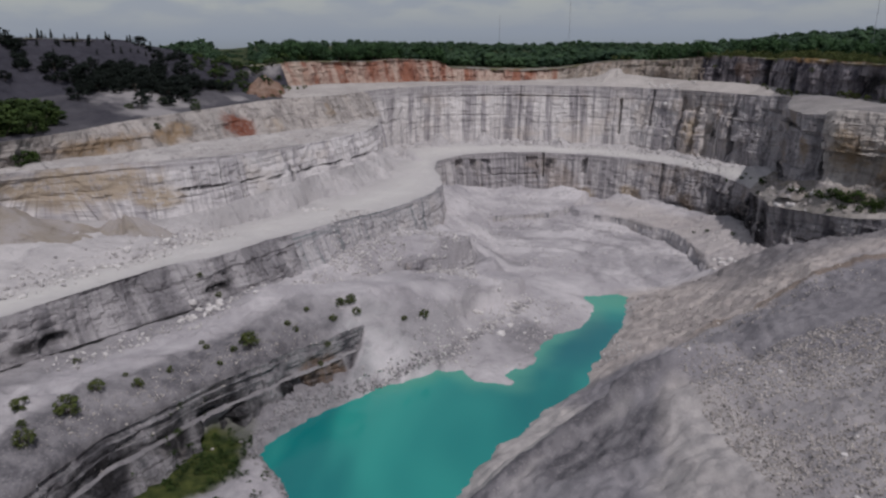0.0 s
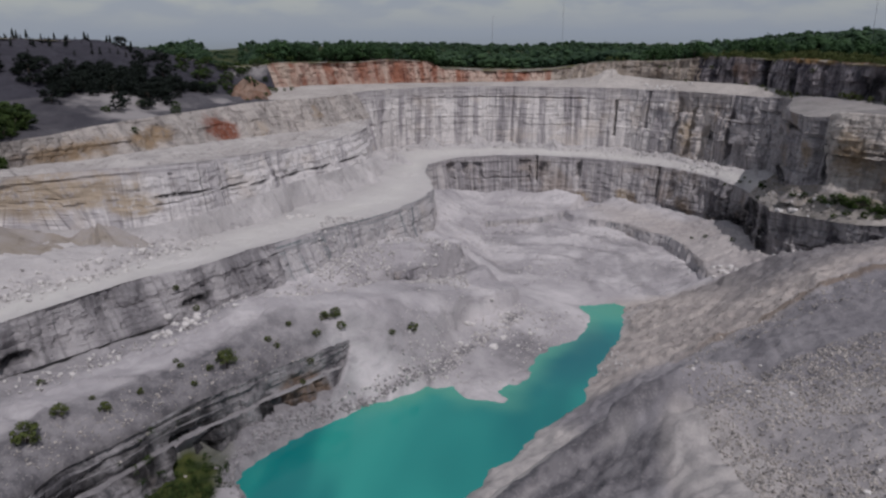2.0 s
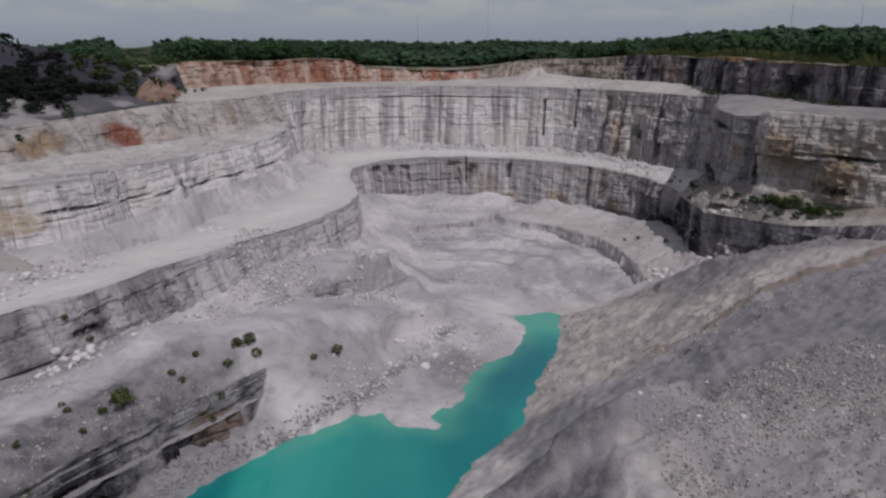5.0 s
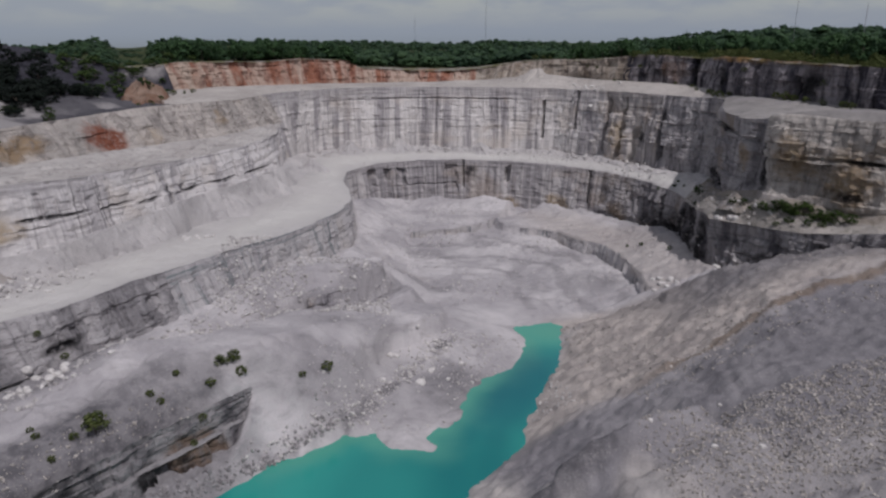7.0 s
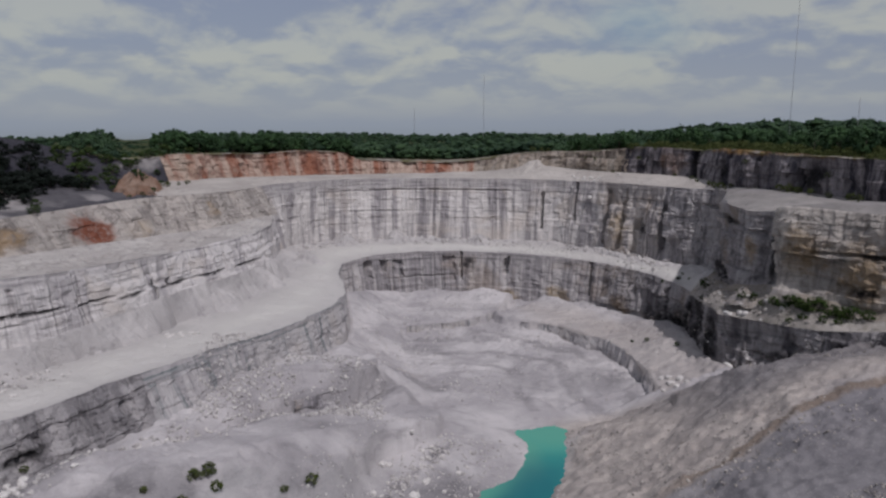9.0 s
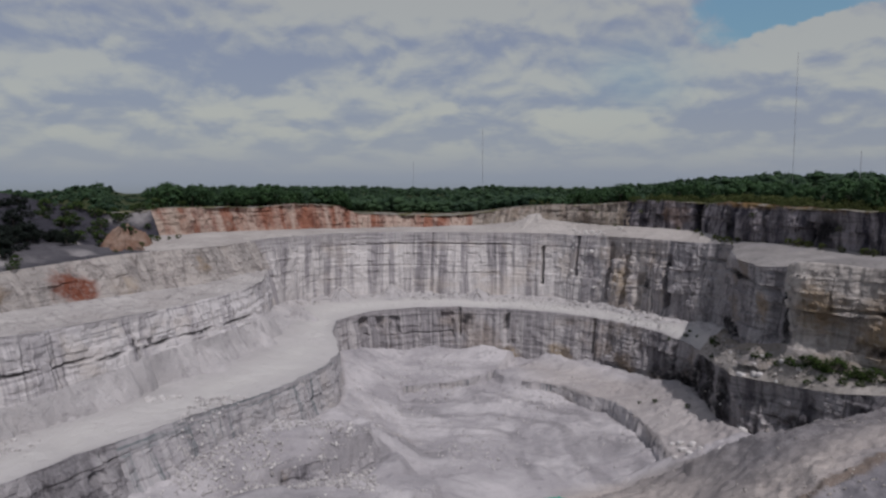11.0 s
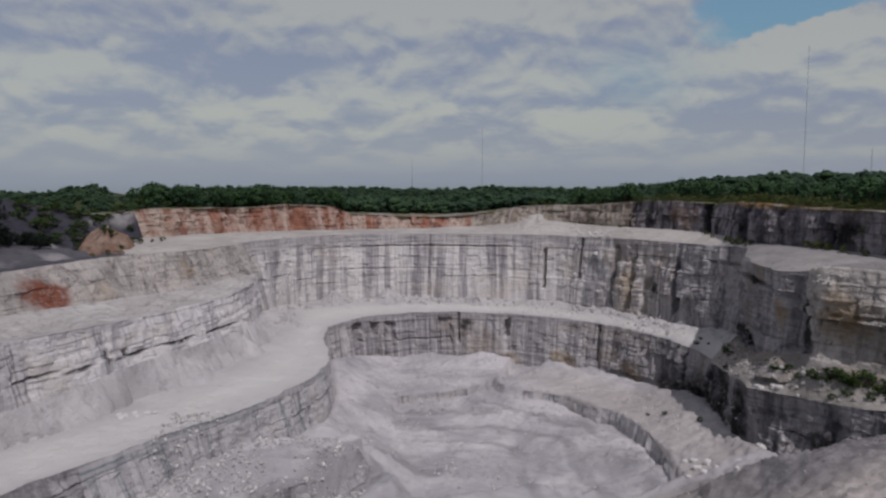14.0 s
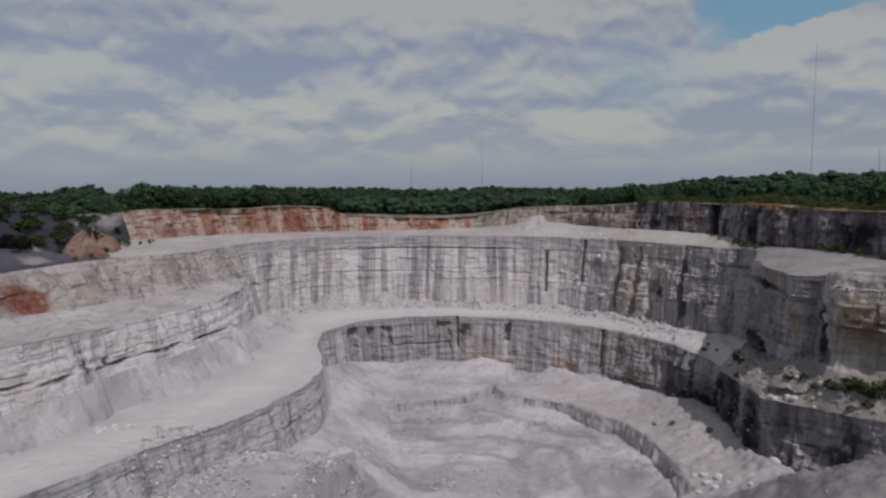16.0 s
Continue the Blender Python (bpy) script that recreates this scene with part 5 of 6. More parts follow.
ground_ob, (G_TH, G_R, G_Z) = country()


def land(x, y):
    """Height of the ground sheet outside the rim at x, y, and the distance from the rim."""
    th, r = np.arctan2(y - CY, x - CX), np.hypot(x - CX, y - CY)
    r0, z0 = np.interp(th, G_TH, G_R), np.interp(th, G_TH, G_Z)
    k = smooth(0, 1, (r - r0) / 130)
    return z0 * (1 - k) + country_height(x, y) * k + 0.5 * fbm(x * 0.05, y * 0.05, 1.0, 3), r - r0


# ---- woods ----
ICO = ((1 + 5 ** 0.5) / 2)
ICO_V = np.array([(-1, ICO, 0), (1, ICO, 0), (-1, -ICO, 0), (1, -ICO, 0), (0, -1, ICO), (0, 1, ICO), (0, -1, -ICO), (0, 1, -ICO), (ICO, 0, -1), (ICO, 0, 1), (-ICO, 0, -1), (-ICO, 0, 1)]) / math.hypot(1, ICO)
ICO_F = np.array([tuple(int(c, 16) for c in w) for w in "0b5 051 017 07a 0ab 159 5b4 ba2 a76 718 394 342 326 368 389 495 24b 62a 867 981".split()])


def crown_cloud(rng, blobs, leaves, height, width, base):
    """Leaf clusters spread over the lobes of a crown: vertices and faces of small bent leaves."""
    lobes = []
    for i in range(blobs):
        a, t = rng.uniform(0, 2 * np.pi), rng.uniform(0, 1)
        wr = width * (0.62 * np.sin(np.pi * (0.15 + 0.8 * t)) ** 0.8)
        lobes.append((wr * np.cos(a), wr * np.sin(a), base + t * (height - base) * 0.9, width * rng.uniform(0.18, 0.36)))
    V, F = [], []
    for i in range(leaves):
        lx, ly, lz, lr = lobes[rng.integers(len(lobes))]
        n = rng.normal(size=3)
        n /= np.linalg.norm(n)
        if n[2] < -0.5:
            n[2] *= -1
        p = np.array((lx, ly, lz)) + n * lr * rng.uniform(0.35, 1.2)
        u = np.cross(n, rng.normal(size=3))
        u /= np.linalg.norm(u)
        w = np.cross(n, u)
        s = width * rng.uniform(0.045, 0.115)
        k = len(V)
        V += [p + u * s, p + w * s * 0.8 + n * s * 0.35, p - u * s, p - w * s * 0.8 + n * s * 0.1]
        F += [(k, k + 1, k + 2, k + 3)]
    return np.array(V), np.array(F)


def part(name, verts, faces, mat, parent, label="", flat=False):
    ob = mesh_object(name, np.asarray(verts, float), faces, mat, parent, label, flat=flat)
    return ob


def tube(points, radii, sides=6):
    """A tapering round stem along points."""
    V, F = [], []
    P = np.asarray(points, float)
    for i, (p, r) in enumerate(zip(P, radii)):
        d = P[min(i + 1, len(P) - 1)] - P[max(i - 1, 0)]
        d = d / (np.linalg.norm(d) + 1e-9)
        u = np.cross(d, (0.3, 0.9, 0.1))
        u /= np.linalg.norm(u)
        w = np.cross(d, u)
        for k in range(sides):
            a = 2 * np.pi * k / sides
            V.append(p + r * (u * math.cos(a) + w * math.sin(a)))
    for i in range(len(P) - 1):
        for k in range(sides):
            a, b = i * sides + k, i * sides + (k + 1) % sides
            F.append((a, b, b + sides, a + sides))
    F.append(tuple(range(sides))[::-1])
    F.append(tuple(range((len(P) - 1) * sides, len(P) * sides)))
    return np.array(V), F


def broadleaf(rng, leaf, label, group):
    """A tree of unit height: trunk, limbs, leafy crown."""
    tree = tagged(new("tree"), label, "tree", group)
    bend = rng.uniform(-0.03, 0.03, 2)
    v, f = tube([(0, 0, -0.06), (bend[0], bend[1], 0.25), (bend[0] * 2, bend[1] * 2, 0.55)], (0.028, 0.02, 0.009))
    part("trunk", v, f, BARK, tree)
    for k in range(3):
        a, z = 2.1 * k + rng.uniform(0, 1), rng.uniform(0.28, 0.42)
        v, f = tube([(bend[0], bend[1], z), (0.1 * math.cos(a), 0.1 * math.sin(a), z + 0.14), (0.19 * math.cos(a), 0.19 * math.sin(a), z + 0.24)], (0.012, 0.008, 0.004), 5)
        part("limb", v, f, BARK, tree)
    v, f = crown_cloud(rng, 26, 800, 1.0, rng.uniform(0.5, 0.62), 0.2)
    part("crown", v, f, leaf, tree, flat=True)
    return tree


def conifer(rng, label, group):
    tree = tagged(new("conifer"), label, "tree", group)
    v, f = tube([(0, 0, -0.06), (0, 0, 0.5), (0, 0, 0.98)], (0.022, 0.014, 0.003))
    part("trunk", v, f, BARK, tree)
    V, F = [], []
    for i in range(300):
        z = rng.uniform(0.10, 1.0) ** 0.85
        r, a = (1 - z) * 0.24 * rng.uniform(0.5, 1.1) + 0.01, rng.uniform(0, 6.28)
        d, q = np.array((math.cos(a), math.sin(a), 0)), np.array((-math.sin(a), math.cos(a), 0))
        s = 0.05 + 0.05 * (1 - z)
        c, k = d * r * 0.7 + (0, 0, z), len(V)
        V += [c - d * s * 0.4 + (0, 0, 0.03), c + q * s * 0.45, c + d * s - (0, 0, 0.035), c - q * s * 0.45]
        F.append((k, k + 1, k + 2, k + 3))
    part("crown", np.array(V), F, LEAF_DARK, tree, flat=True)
    return tree


def bush(rng, leaf, label, group, spread=1.0):
    """A bush of unit height: a few stems and a ragged leafy head."""
    b = tagged(new("bush"), label, "bush", group)
    for k in range(3):
        a = 2.1 * k + rng.uniform(0, 1)
        v, f = tube([(0, 0, -0.15), (0.12 * math.cos(a), 0.12 * math.sin(a), 0.3), (0.28 * spread * math.cos(a), 0.28 * spread * math.sin(a), 0.62)], (0.03, 0.02, 0.008), 5)
        part("stem", v, f, BARK, b)
    v, f = crown_cloud(rng, 22, 620, 1.0, 0.62 * spread, 0.1)
    part("foliage", v, f, leaf, b, flat=True)
    return b


# ---- heaps of tipped stone ----


def mound(x, y, base, r, h, mat, label, peak=0.9, follow=False, long=1.0, turn=0.0, gullies=1.0, rough=0.6):
    """A heap of tipped stone."""
    k = np.linspace(0, 1, 40)
    a = np.linspace(0, 2 * np.pi, 110)
    R, A = np.meshgrid(k, a, indexing="ij")
    A2 = A + 0 * R
    lobe = 1 + 0.16 * vnoise(np.cos(A2) * 1.7 + x, np.sin(A2) * 1.7 + y, 1.0)
    px, py = r * long * R * lobe * np.cos(A2), r * R * lobe * np.sin(A2)
    X, Y = x + px * math.cos(turn) - py * math.sin(turn), y + px * math.sin(turn) + py * math.cos(turn)
    gully = fbm(np.cos(A2) * 4 + x, np.sin(A2) * 4 + y, R * 0.6, 3) * R * (1 - R) * 4
    Z = base - 2.0 + (h + 2.0) * (1 - R) ** peak + 0.11 * gullies * h * gully + rough * fbm(X * 0.25, Y * 0.25, 2.0, 4) + 0.06 * h * fbm(X * 0.06, Y * 0.06, 5.0, 3) * (1 - R) ** 0.5
    if follow:
        Z = Z - base + 1.2 + pit_height(X, Y)
    return mesh_object("stone_mound", np.stack([X, Y, Z], -1).reshape(-1, 3), grid_faces(40, 110), mat, None, label, "stone mound")


mound(-57, 366, 37, 15, 9.0, FLOOR_DUST, "pale mound of crushed stone on the haul bench")
for hx, hy, hr, hh in ((-84, 303, 10, 6), (-40, 404, 12, 7), (-24, 462, 11, 6), (-3, 517, 13, 8), (30, 523, 14, 8), (84, 512, 12, 6)):
    mound(hx, hy, 36.8, hr, hh, FLOOR_DUST, "pale cone of fallen stone at the foot of the face", 1.1, False, 1.0, 0.0, 1.5, 0.9)
mound(149, 497, 37.5, 13, 9, FLOOR_DUST, "mound of fallen rock at the foot of the tall face", 1.2)
mound(129, 545, 79, 26, 10, DUST_UPPER, "pale dusty bank against the low tan face", 1.2)
mound(-184, 258, 39, 64, 29, TAN_SCREE, "tan scree cone tipped over the western face", 1.0)
mound(-124, 270, 36, 33, 15, TAN_SCREE, "tan scree fan below the western face", 1.15)
mound(160, 319, 44.5, 7, 5.0, TAN_SCREE, "heap of pale fallen rock below the eastern face", 1.0)

mound(-108, 448, 77.5, 11, 11, CLAY, "gullied red-brown clay spur below the rim", 0.55, False, 1.7, 1.3, 2.4, 1.8)
mound(-100, 420, 78, 9, 6, CLAY, "low heap of red-brown clay at the end of the spur", 0.6, False, 1.8, 1.6, 2.4, 1.4)

bpy.context.view_layer.update()
DEPS = bpy.context.evaluated_depsgraph_get()


def drop(x, y):
    """Height of whatever surface lies highest at x, y."""
    hit, place, *_ = scene.ray_cast(DEPS, Vector((x, y, 400)), Vector((0, 0, -1)))
    return place.z if hit else 0.0


def at(x, y, size, turn, wide=1.0, sink=0.0):
    return pose(x, y, drop(x, y) - sink, 0, 0, turn) @ Matrix.Diagonal((size * wide, size * wide, size, 1))


class Stock:
    """The first of each kind stands where it is first wanted, the rest are copies of it."""

    def __init__(self, makers):
        self.makers, self.made, self.turn = makers, {}, 0

    def place(self, m):
        k = self.turn % len(self.makers)
        self.turn += 1
        if k not in self.made:
            self.made[k] = self.makers[k]()
            ob = self.made[k]
            ob.matrix_basis = m
            self.base = ob
            return ob
        src = self.made[k]
        keep = src.matrix_basis.copy()
        src.matrix_basis = Matrix()
        ob = copy_thing(src, m)
        src.matrix_basis = keep
        return ob


def scatter_along(pts, count, width, rng):
    c = spline([(*p, 0) if len(p) == 2 else p for p in pts])
    s = np.concatenate([[0], np.cumsum(np.hypot(*np.diff(c[:, :2], axis=0).T))])
    q = rng.uniform(0, s[-1], count)
    return [(np.interp(v, s, c[:, 0]) + rng.normal() * width, np.interp(v, s, c[:, 1]) + rng.normal() * width) for v in q]


def brush(name, spots, lo, hi, mat, label, rng):
    """Low growth too thick to tell plant from plant."""
    kinds, VV, FF, count = [crown_cloud(rng, 12, 150, 1.0, 0.9, 0.05) for _ in range(4)], [], [], 0
    for x, y in spots:
        v, f = kinds[rng.integers(4)]
        h, t = rng.uniform(lo, hi), rng.uniform(0, 6.28)
        m = np.array([[math.cos(t), -math.sin(t), 0], [math.sin(t), math.cos(t), 0], [0, 0, 1]]) * h
        VV.append(v @ m.T + (x, y, drop(x, y) - 0.15))
        FF.append(f + count)
        count += len(v)
    return mesh_object(name, np.vstack(VV), np.vstack(FF), mat, None, label, "brush", "stuff", flat=True)


def plants():
    rng = np.random.default_rng(11)
    rim_trees = Stock([lambda: broadleaf(rng, LEAF, "green broadleaf tree in the wood behind the rim", "rim trees") for _ in range(4)])
    for x, y in scatter_along([(-112, 520), (-84, 572), (-45, 612), (0, 628)], 46, 7, rng) + scatter_along([(160, 575), (196, 545), (226, 500), (234, 450), (236, 410), (236, 370), (238, 330), (246, 290)], 95, 8, rng):
        if land(np.array([x]), np.array([y]))[1][0] > 12:
            rim_trees.place(at(x, y, rng.uniform(9, 15), rng.uniform(0, 360), rng.uniform(0.9, 1.25)))
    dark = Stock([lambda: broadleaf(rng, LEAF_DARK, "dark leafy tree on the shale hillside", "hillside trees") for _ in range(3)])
    for cx, cy, sx, sy, n in ((-170, 362, 8, 6, 20), (-158, 374, 8, 7, 26), (-147, 390, 8, 8, 30), (-138, 404, 6, 8, 22), (-137, 368, 5, 9, 18), (-203, 360, 9, 6, 9), (-152, 420, 7, 8, 12), (-176, 350, 9, 5, 14), (-196, 340, 8, 6, 6)):
        for _ in range(n):
            dark.place(at(cx + rng.normal() * sx * 1.15, cy + rng.normal() * sy * 1.2, rng.uniform(2.5, 8.5), rng.uniform(0, 360), rng.uniform(1.1, 1.7), 0.3))
    firs = Stock([lambda: conifer(rng, "small dark conifer on the spoil hill", "conifers") for _ in range(2)])
    for x, y in scatter_along([(-262, 300), (-250, 322), (-215, 373), (-176, 420), (-160, 450)], 110, 8, rng):
        firs.place(at(x, y, rng.uniform(2, 6.5), rng.uniform(0, 360), 1.2, 0.3))
    lush = Stock([lambda: bush(rng, LEAF_LUSH, "thick green bush below the spoil hill", "green bushes") for _ in range(3)])
    for _ in range(60):
        lush.place(at(-163 + rng.uniform(-14, 12), 277 + rng.uniform(-14, 15), rng.uniform(3.5, 9), rng.uniform(0, 360), rng.uniform(1.2, 1.8), 0.4))
    slope = ((-121, 448, 5), (-125, 419, 5), (-112, 448, 3), (-101, 465, 3), (-111, 488, 5), (-106, 494, 6), (-98, 520, 4), (-119, 350, 3.5), (-127, 321, 2.5), (-134, 350, 4), (-142, 330, 3), (-123, 362, 3), (-128, 440, 5), (-132, 432, 5), (-118, 440, 4), (-135, 452, 6))
    slope += ((-125, 460, 6), (-140, 458, 6), (-119, 470, 5), (-113, 482, 5), (-130, 424, 5), (-137, 444, 6), (-148, 448, 6), (-150, 458, 6), (-138, 466, 5), (-130, 468, 5), (-122, 472, 4.5), (-116, 474, 4), (-112, 462, 3), (-106, 476, 3), (-126, 452, 4), (-118, 458, 3))
    slope += ((-106, 446, 4.5), (-110, 452, 4), (-101, 440, 2.2), (-96, 412, 1.8), (-94, 424, 2.4), (-99, 402, 1.6), (-93, 405, 1.4))
    for x, y, h in slope:
        lush.place(at(x, y, h, rng.uniform(0, 360), 1.5, 0.3))
    low = Stock([lambda: bush(rng, LEAF_BRIGHT, "yellow-green bush growing on the quarry bench", "bench bushes") for _ in range(4)])
    west = ((-60, 204, 5.2), (-32, 233, 3.4), (-30, 231, 2.8), (-35, 231, 3.0), (-46, 225, 1.6), (-37, 224, 2.2), (-51, 218, 1.8), (-48, 216, 1.6), (-64, 201, 2.0), (-72, 200, 1.6), (-74, 202, 1.4), (-83, 176, 2.6), (-91, 170, 3.4), (-94, 160, 5.0), (-97, 146, 4.4), (-106, 161, 3.6), (-101, 152, 1.8), (-7, 244, 2.8), (-14, 238, 1.8), (-106, 189, 2.0), (-85, 237, 1.8), (-80, 240, 2.0), (-66, 193, 1.6), (-78, 186, 1.8), (-88, 180, 1.4), (-38, 216, 1.8), (-58, 196, 1.3), (-40, 212, 1.6))
    east = ((164, 363, 2.6), (166, 366, 3.0), (163, 358, 2.2), (158, 322, 2.0), (157, 317, 2.6), (160, 314, 3.0), (163, 305, 3.4), (165, 302, 4.2), (167, 300, 4.6), (169, 298, 4.4), (171, 296, 4.8), (173, 294, 5.2), (176, 290, 4.0), (178, 287, 4.4))
    east += ((180, 284, 4.8), (183, 280, 4.0), (168, 294, 2.4), (172, 288, 2.6), (175, 284, 2.2), (161, 309, 2.0), (165, 297, 1.8), (163, 405, 1.8), (169, 400, 2.0), (172, 402, 1.6), (157, 350, 1.6), (171, 392, 1.4), (148, 352, 1.8), (142, 372, 1.8), (138, 380, 1.5))
    top = ((192, 418, 2.6), (191, 411, 3.0), (191, 404, 3.2), (193, 398, 2.4), (199, 366, 3.2), (200, 360, 3.6), (201, 354, 3.0), (195, 390, 2.2), (180, 489, 2.6), (155, 517, 2.0), (160, 512, 2.0), (134, 552, 3.0), (130, 560, 3.6), (137, 545, 3.0), (196, 448, 2.0), (-88, 470, 2.4), (-97, 462, 3.0), (-92, 466, 2.0), (178, 494, 4.0), (193, 436, 2.0), (201, 345, 2.8), (202, 334, 2.4), (203, 322, 3.0), (190, 398, 1.8), (193, 464, 1.8), (186, 478, 2.0), (168, 500, 1.6))
    leafy = Stock([lambda: bush(rng, LEAF_LUSH, "leafy green bush on the eastern bench", "eastern bushes") for _ in range(3)])
    for x, y, h in east:
        leafy.place(at(x, y, h, rng.uniform(0, 360), rng.uniform(1.2, 1.8), 0.2))
    for x, y, h in west + top:
        low.place(at(x, y, h, rng.uniform(0, 360), rng.uniform(1.1, 1.5), 0.2))
    brush("brush", scatter_along([(186, 508), (208, 466), (206, 420), (206, 392), (211, 362), (214, 330), (216, 300)], 240, 4.0, rng), 1.0, 3.4, LEAF_BRIGHT, "yellow-green brush along the top of the dark cliff", rng)
    brush("tall_brush", scatter_along([(196, 500), (216, 466), (214, 420), (214, 392), (219, 362), (222, 330), (226, 296)], 260, 3.5, rng), 2.2, 5.0, LEAF_BRIGHT, "tall yellow-green scrub between the cliff top and the wood", rng)
    brush("undergrowth", [(-63 + rng.normal() * 6.5, 166 + rng.normal() * 8) for _ in range(110)], 0.7, 2.4, LEAF_LUSH, "thick green undergrowth on the low ground by the lake", rng)



def clump_crown(rng, clumps, leaves):
    """A far crown of unit height: rounded clumps of foliage with loose sprays round them."""
    V, F, k = [], [], 0
    for i in range(clumps):
        a, t = rng.uniform(0, 2 * np.pi), rng.uniform(0.0, 1.0)
        wr = 0.26 * np.sin(np.pi * (0.2 + 0.7 * t))
        r = rng.uniform(0.13, 0.22)
        v = ICO_V * (1 + 0.22 * rng.normal(size=(12, 1))) * (r, r, r * 0.85) + (wr * np.cos(a), wr * np.sin(a), 0.3 + 0.52 * t)
        V.append(v)
        F.append(np.concatenate([ICO_F, ICO_F[:, 2:]], 1) + k)
        k += 12
    v, f = crown_cloud(rng, 10, leaves, 1.0, 0.5, 0.15)
    V.append(v)
    F.append(f + k)
    tri = np.vstack([q[:, :3] for q in F[:-1]])
    return np.vstack(V), tri, F[-1]


def far_woods():
    rng = np.random.default_rng(5)
    kinds = [clump_crown(rng, 8, 34) for _ in range(7)]
    VV, FF, count = [], [], 0
    az = np.radians(rng.uniform(-37, 42, 9000))
    d = 560 + 1150 * rng.random(9000) ** 1.3
    S = np.stack([10 + d * np.sin(az), 50 + d * np.cos(az)], 1)
    Z, off = land(S[:, 0], S[:, 1])
    for (x, y), z, o, a, far in zip(S, Z, off, np.degrees(az), d):
        if o < 40 or (a < -15.4 and far < 900):
            continue
        v, tri, quad = kinds[rng.integers(7)]
        h, t = rng.uniform(7, 13) * (1 + 0.35 * (rng.random() < 0.12)), rng.uniform(0, 6.28)
        m = np.array([[math.cos(t), -math.sin(t), 0], [math.sin(t), math.cos(t), 0], [0, 0, 1]]) * h
        low = 0.55 if -17.6 < a < -15.4 or (a < -15.4 and far < 1180) else 1.0
        VV.append(v @ m.T * (1.35, 1.35, low) + (x, y, z - 1.5))
        FF += (tri + count).tolist() + (quad + count).tolist()
        count += len(v)
    return mesh_object("woodland", np.vstack(VV), FF, LEAF_FAR, None, "dense green broadleaf woodland on far hills", "woodland", "stuff", flat=True)


far_woods()
plants()

# ---- loose stone ----
def rubble(name, spots, lo, hi, mat, label, seed):
    """Many small broken stones lying on the ground, as one heap of stuff."""
    rng = np.random.default_rng(seed)
    VV, FF = [], []
    X, Y = np.array(spots).T
    near, _, _ = near_line(X, Y, LAKE + LAKE[:1])
    dry = ~(inside(X, Y, LAKE)) & (near > 0.8)
    spots = [p for p, ok in zip(spots, dry) if ok]
    for i, (x, y) in enumerate(spots):
        s = lo + (hi - lo) * rng.random() ** 2.5
        v = ICO_V * (1 + 0.3 * rng.normal(size=(12, 1))) * rng.uniform(0.6, 1.2, 3) * s * 0.5
        q = Euler(rng.uniform(0, 6.28, 3)).to_matrix()
        VV.append(v @ np.array(q).T + (x, y, drop(x, y) + 0.18 * s))
        FF.append(ICO_F + 12 * i)
    return mesh_object(name, np.vstack(VV), np.vstack(FF), mat, None, label, "rubble", "stuff", flat=True)


def area(n, x0, x1, y0, y1, rng, clump=0.05, cut=0.0):
    X, Y = rng.uniform(x0, x1, n * 3), rng.uniform(y0, y1, n * 3)
    keep = vnoise(X * clump, Y * clump, 3.0) + 0.3 * rng.normal(size=n * 3) > cut
    return list(zip(X[keep][:n], Y[keep][:n]))


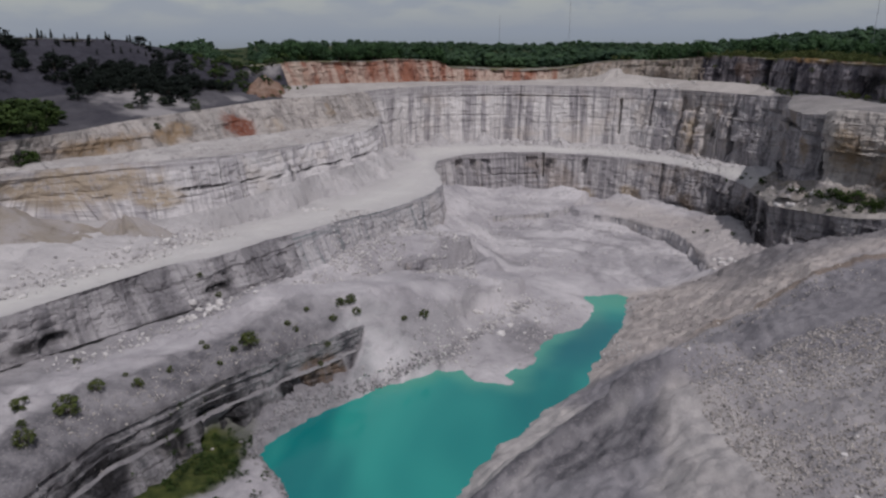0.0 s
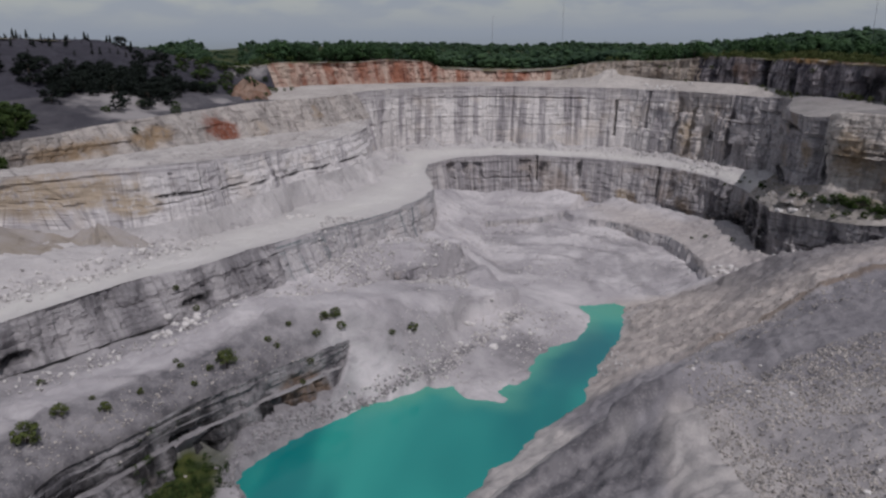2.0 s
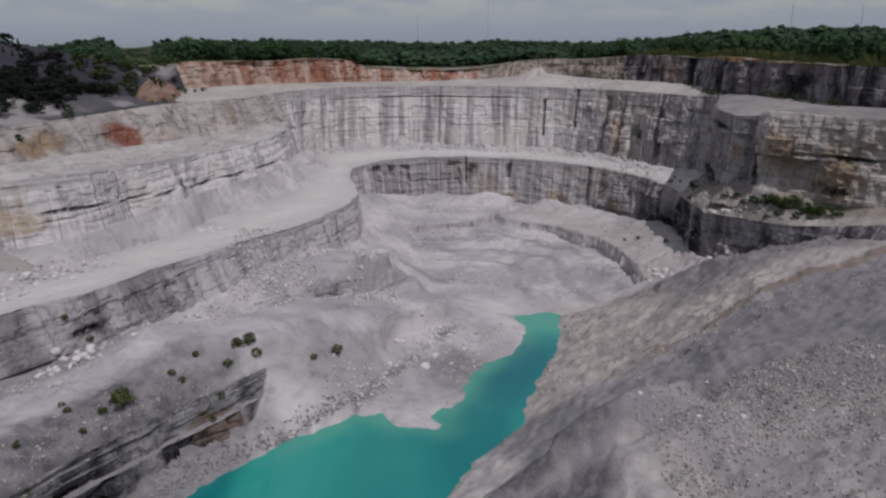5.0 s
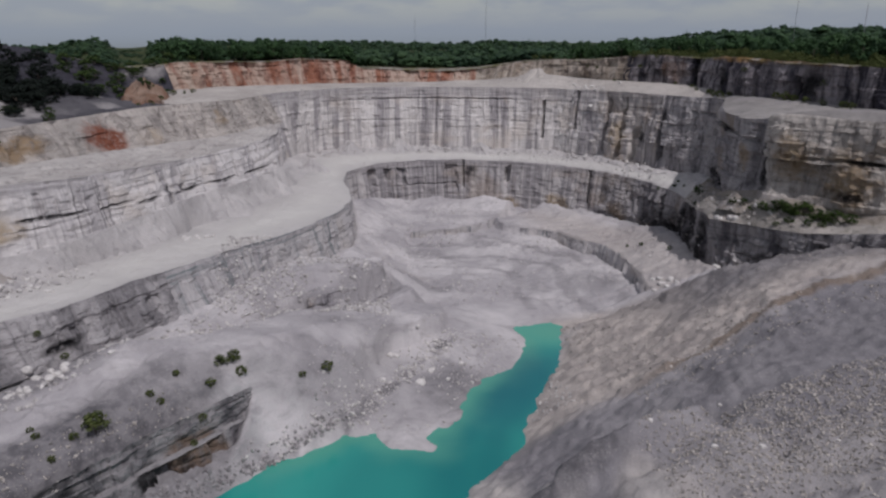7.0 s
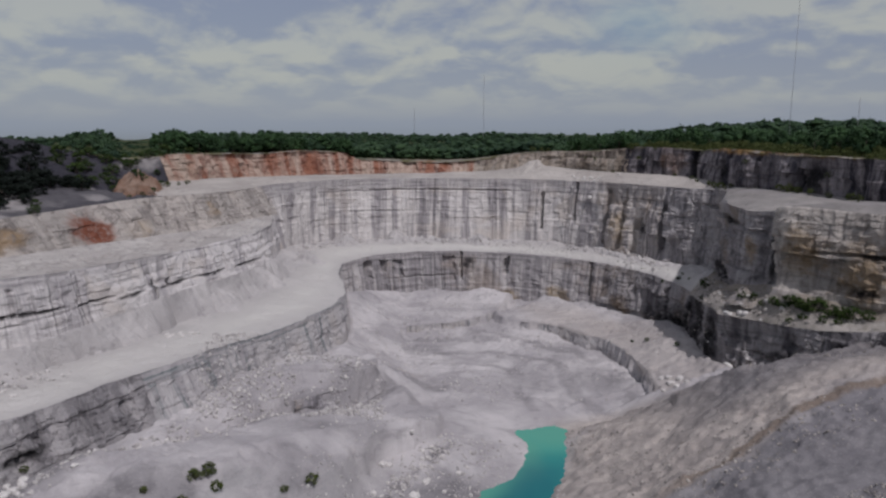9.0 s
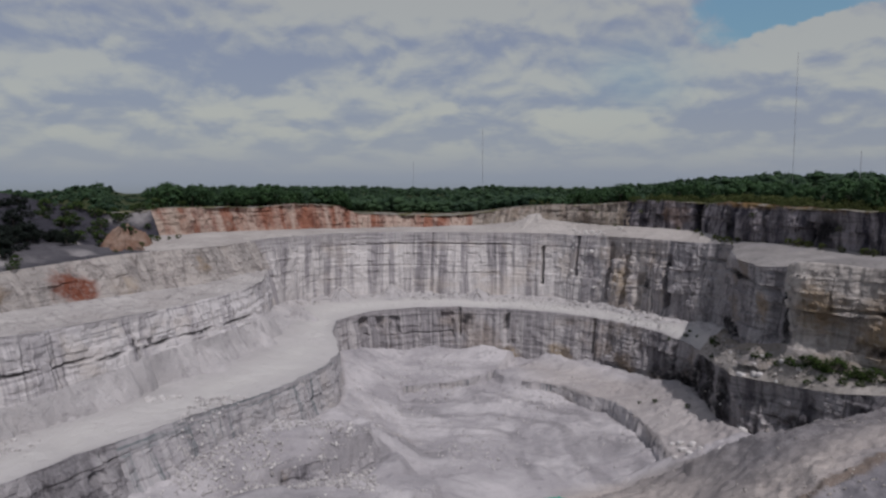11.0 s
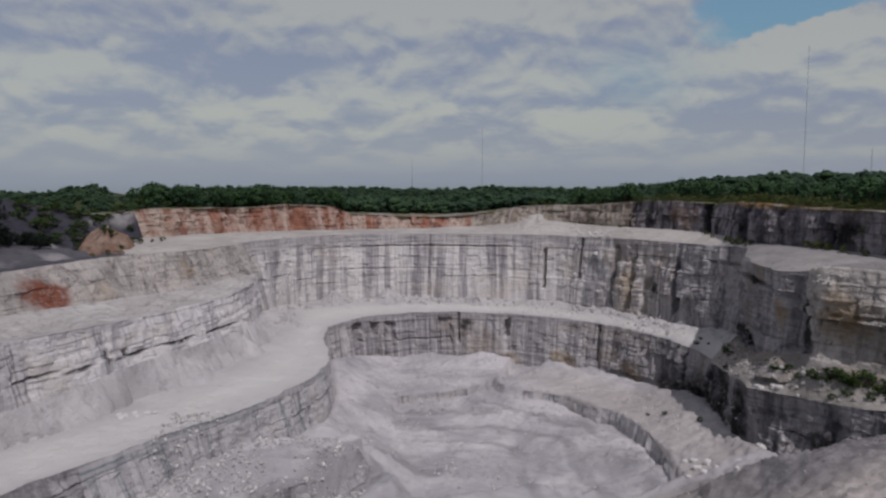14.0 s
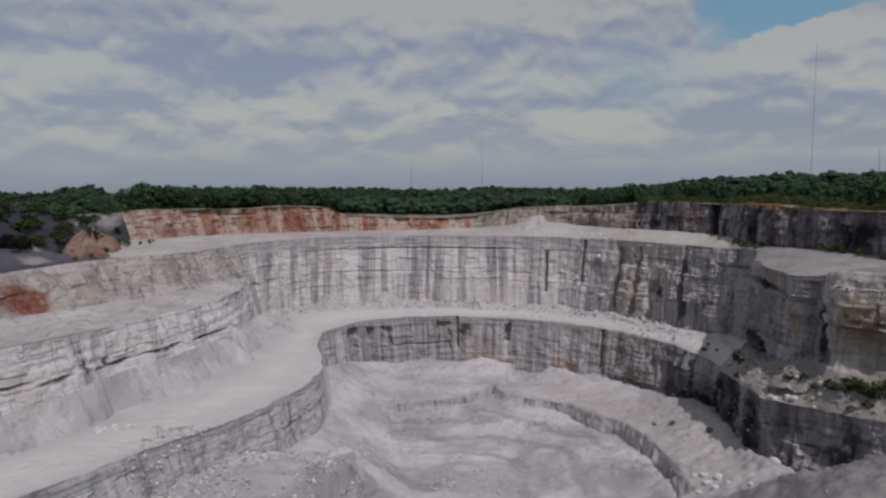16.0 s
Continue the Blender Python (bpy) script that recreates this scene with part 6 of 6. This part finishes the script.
def loose_stone():
    rng = np.random.default_rng(21)
    rubble("rubble_bank", area(24000, 60, 128, 92, 186, rng, 0.05, -0.45), 0.16, 0.75, STONE_TAN, "broken stone strewn over the grey spoil bank", 1)
    rubble("rubble_spur", area(2200, 78, 170, 205, 300, rng), 0.2, 0.9, STONE_TAN, "small tan stones on the sloping spur", 2)
    rubble("rubble_bench", scatter_along([(-145, 185), (-130, 208), (-110, 243), (-90, 280)], 700, 4.5, rng), 0.4, 2.0, STONE, "pale broken rock along the foot of the scree", 3)
    rubble("rubble_road", scatter_along([(-112, 186), (-88, 214), (-72, 236), (-55, 256), (-35, 290)], 600, 3.0, rng), 0.3, 1.8, STONE, "pale rubble along the foot of the lower face", 4)
    rubble("rubble_slope", area(1800, -35, 68, 228, 292, rng), 0.2, 1.0, STONE, "stones strewn on the slope above the lake", 5)
    rubble("rubble_mound", area(2600, -48, 14, 282, 322, rng, 0.1, -0.5), 0.3, 1.5, STONE, "loose stone on the mound below the bench", 6)
    rubble("rubble_floor", area(2600, 5, 160, 325, 490, rng, 0.06, 0.1), 0.2, 1.1, STONE, "scattered stone on the pit floor", 7)
    rubble("rubble_upper", scatter_along([(-35, 500), (10, 522), (70, 514), (128, 497), (152, 465), (168, 415)], 700, 4.0, rng), 0.4, 2.2, STONE, "fallen rock along the foot of the tall face", 8)
    rubble("rubble_corner", scatter_along([(168, 372), (160, 350), (156, 335), (157, 320), (162, 307), (170, 293)], 520, 2.2, rng), 0.4, 1.8, STONE_TAN, "fallen rock on the eastern bench", 9)
    rubble("rubble_shore", scatter_along([(-40, 160), (-53, 180), (-44, 199), (-29, 211), (-12, 225), (-3, 232)], 2200, 1.8, rng), 0.2, 1.3, STONE_GREY, "rocks along the western shore", 10)
    rubble("rubble_belt", scatter_along(BELT, 900, 2.2, rng), 0.25, 1.5, STONE, "broken grey rock across the slope above the lake", 11)
    rubble("rubble_ledge", scatter_along([(-95, 150), (-78, 178), (-62, 200), (-44, 218)], 700, 3.5, rng), 0.2, 0.9, STONE_TAN, "stones on the grey slope above the bedded step", 12)

    def boulder():
        bm = bmesh.new()
        bmesh.ops.create_icosphere(bm, subdivisions=2, radius=0.5)
        o = Vector(rng.uniform(0, 50, 3))
        for v in bm.verts:
            v.co *= 1 + 0.5 * noise.noise(v.co * 1.6 + o) + 0.2 * noise.noise(v.co * 4 + o)
            v.co = Vector([max(-0.42, min(0.42, c)) for c in v.co])
        me = bpy.data.meshes.new("boulder")
        bm.to_mesh(me)
        bm.free()
        me.materials.append(STONE)
        return tagged(new("boulder", me), "large pale limestone boulder lying on the quarry ground", "boulder", "boulders")

    stock = Stock([boulder] * 5)
    spots = scatter_along([(-88, 216), (-84, 228), (-78, 236)], 16, 2.0, rng) + scatter_along([(-126, 205), (-110, 240), (-95, 265)], 26, 4, rng) + scatter_along([(140, 500), (150, 490), (154, 478)], 24, 4.5, rng) + scatter_along([(-62, 318), (-58, 322)], 8, 3, rng) + scatter_along([(150, 320), (160, 312), (168, 305)], 16, 3, rng) + scatter_along([(125, 318), (140, 300), (150, 300)], 14, 4, rng) + area(16, -20, 40, 240, 285, rng)
    for x, y in spots:
        stock.place(at(x, y, rng.uniform(0.9, 2.6), rng.uniform(0, 360), rng.uniform(0.9, 1.5), -0.1))
    small = area(22, 62, 135, 92, 190, rng)
    for x, y in small:
        stock.place(at(x, y, rng.uniform(0.6, 1.1), rng.uniform(0, 360), rng.uniform(0.9, 1.5), -0.05))


loose_stone()


# ---- masts on the hills ----


def mast(x, y, top, face, label):
    """A slim three-legged lattice mast."""
    base = float(land(np.array([float(x)]), np.array([float(y)]))[0][0])
    thing = tagged(new("radio_mast"), label, "mast", "radio masts")
    thing.matrix_basis = pose(x, y, base)
    h = top - base
    legs = [np.array((face * math.cos(a), face * math.sin(a), 0)) for a in (0.3, 2.4, 4.5)]
    for p in legs:
        v, f = tube([p + (0, 0, -1), p + (0, 0, h)], (face * 0.16, face * 0.16), 5)
        part("leg", v, f, STEEL, thing)
    step = face * 2.4
    for k in range(int(h / step)):
        V, F = [], []
        for i in range(3):
            v, f = tube([legs[i] + (0, 0, k * step), legs[(i + 1) % 3] + (0, 0, (k + 1) * step)], (face * 0.08, face * 0.08), 4)
            F += [tuple(q + len(V) for q in w) for w in f]
            V += list(v)
        part("brace", np.array(V), F, STEEL, thing)
    v, f = tube([(0, 0, h - 0.5), (0, 0, h + face * 6)], (face * 0.2, face * 0.08), 5)
    part("antenna", v, f, STEEL, thing)
    return thing


mast(326, 565, 203, 0.22, "tall slim steel lattice radio mast")
mast(122, 1595, 146, 0.55, "distant steel radio mast on the wooded hill")
mast(234, 1380, 200, 0.45, "distant slim radio mast on the wooded hill")
mast(444, 652, 134, 0.45, "short steel mast among the trees")
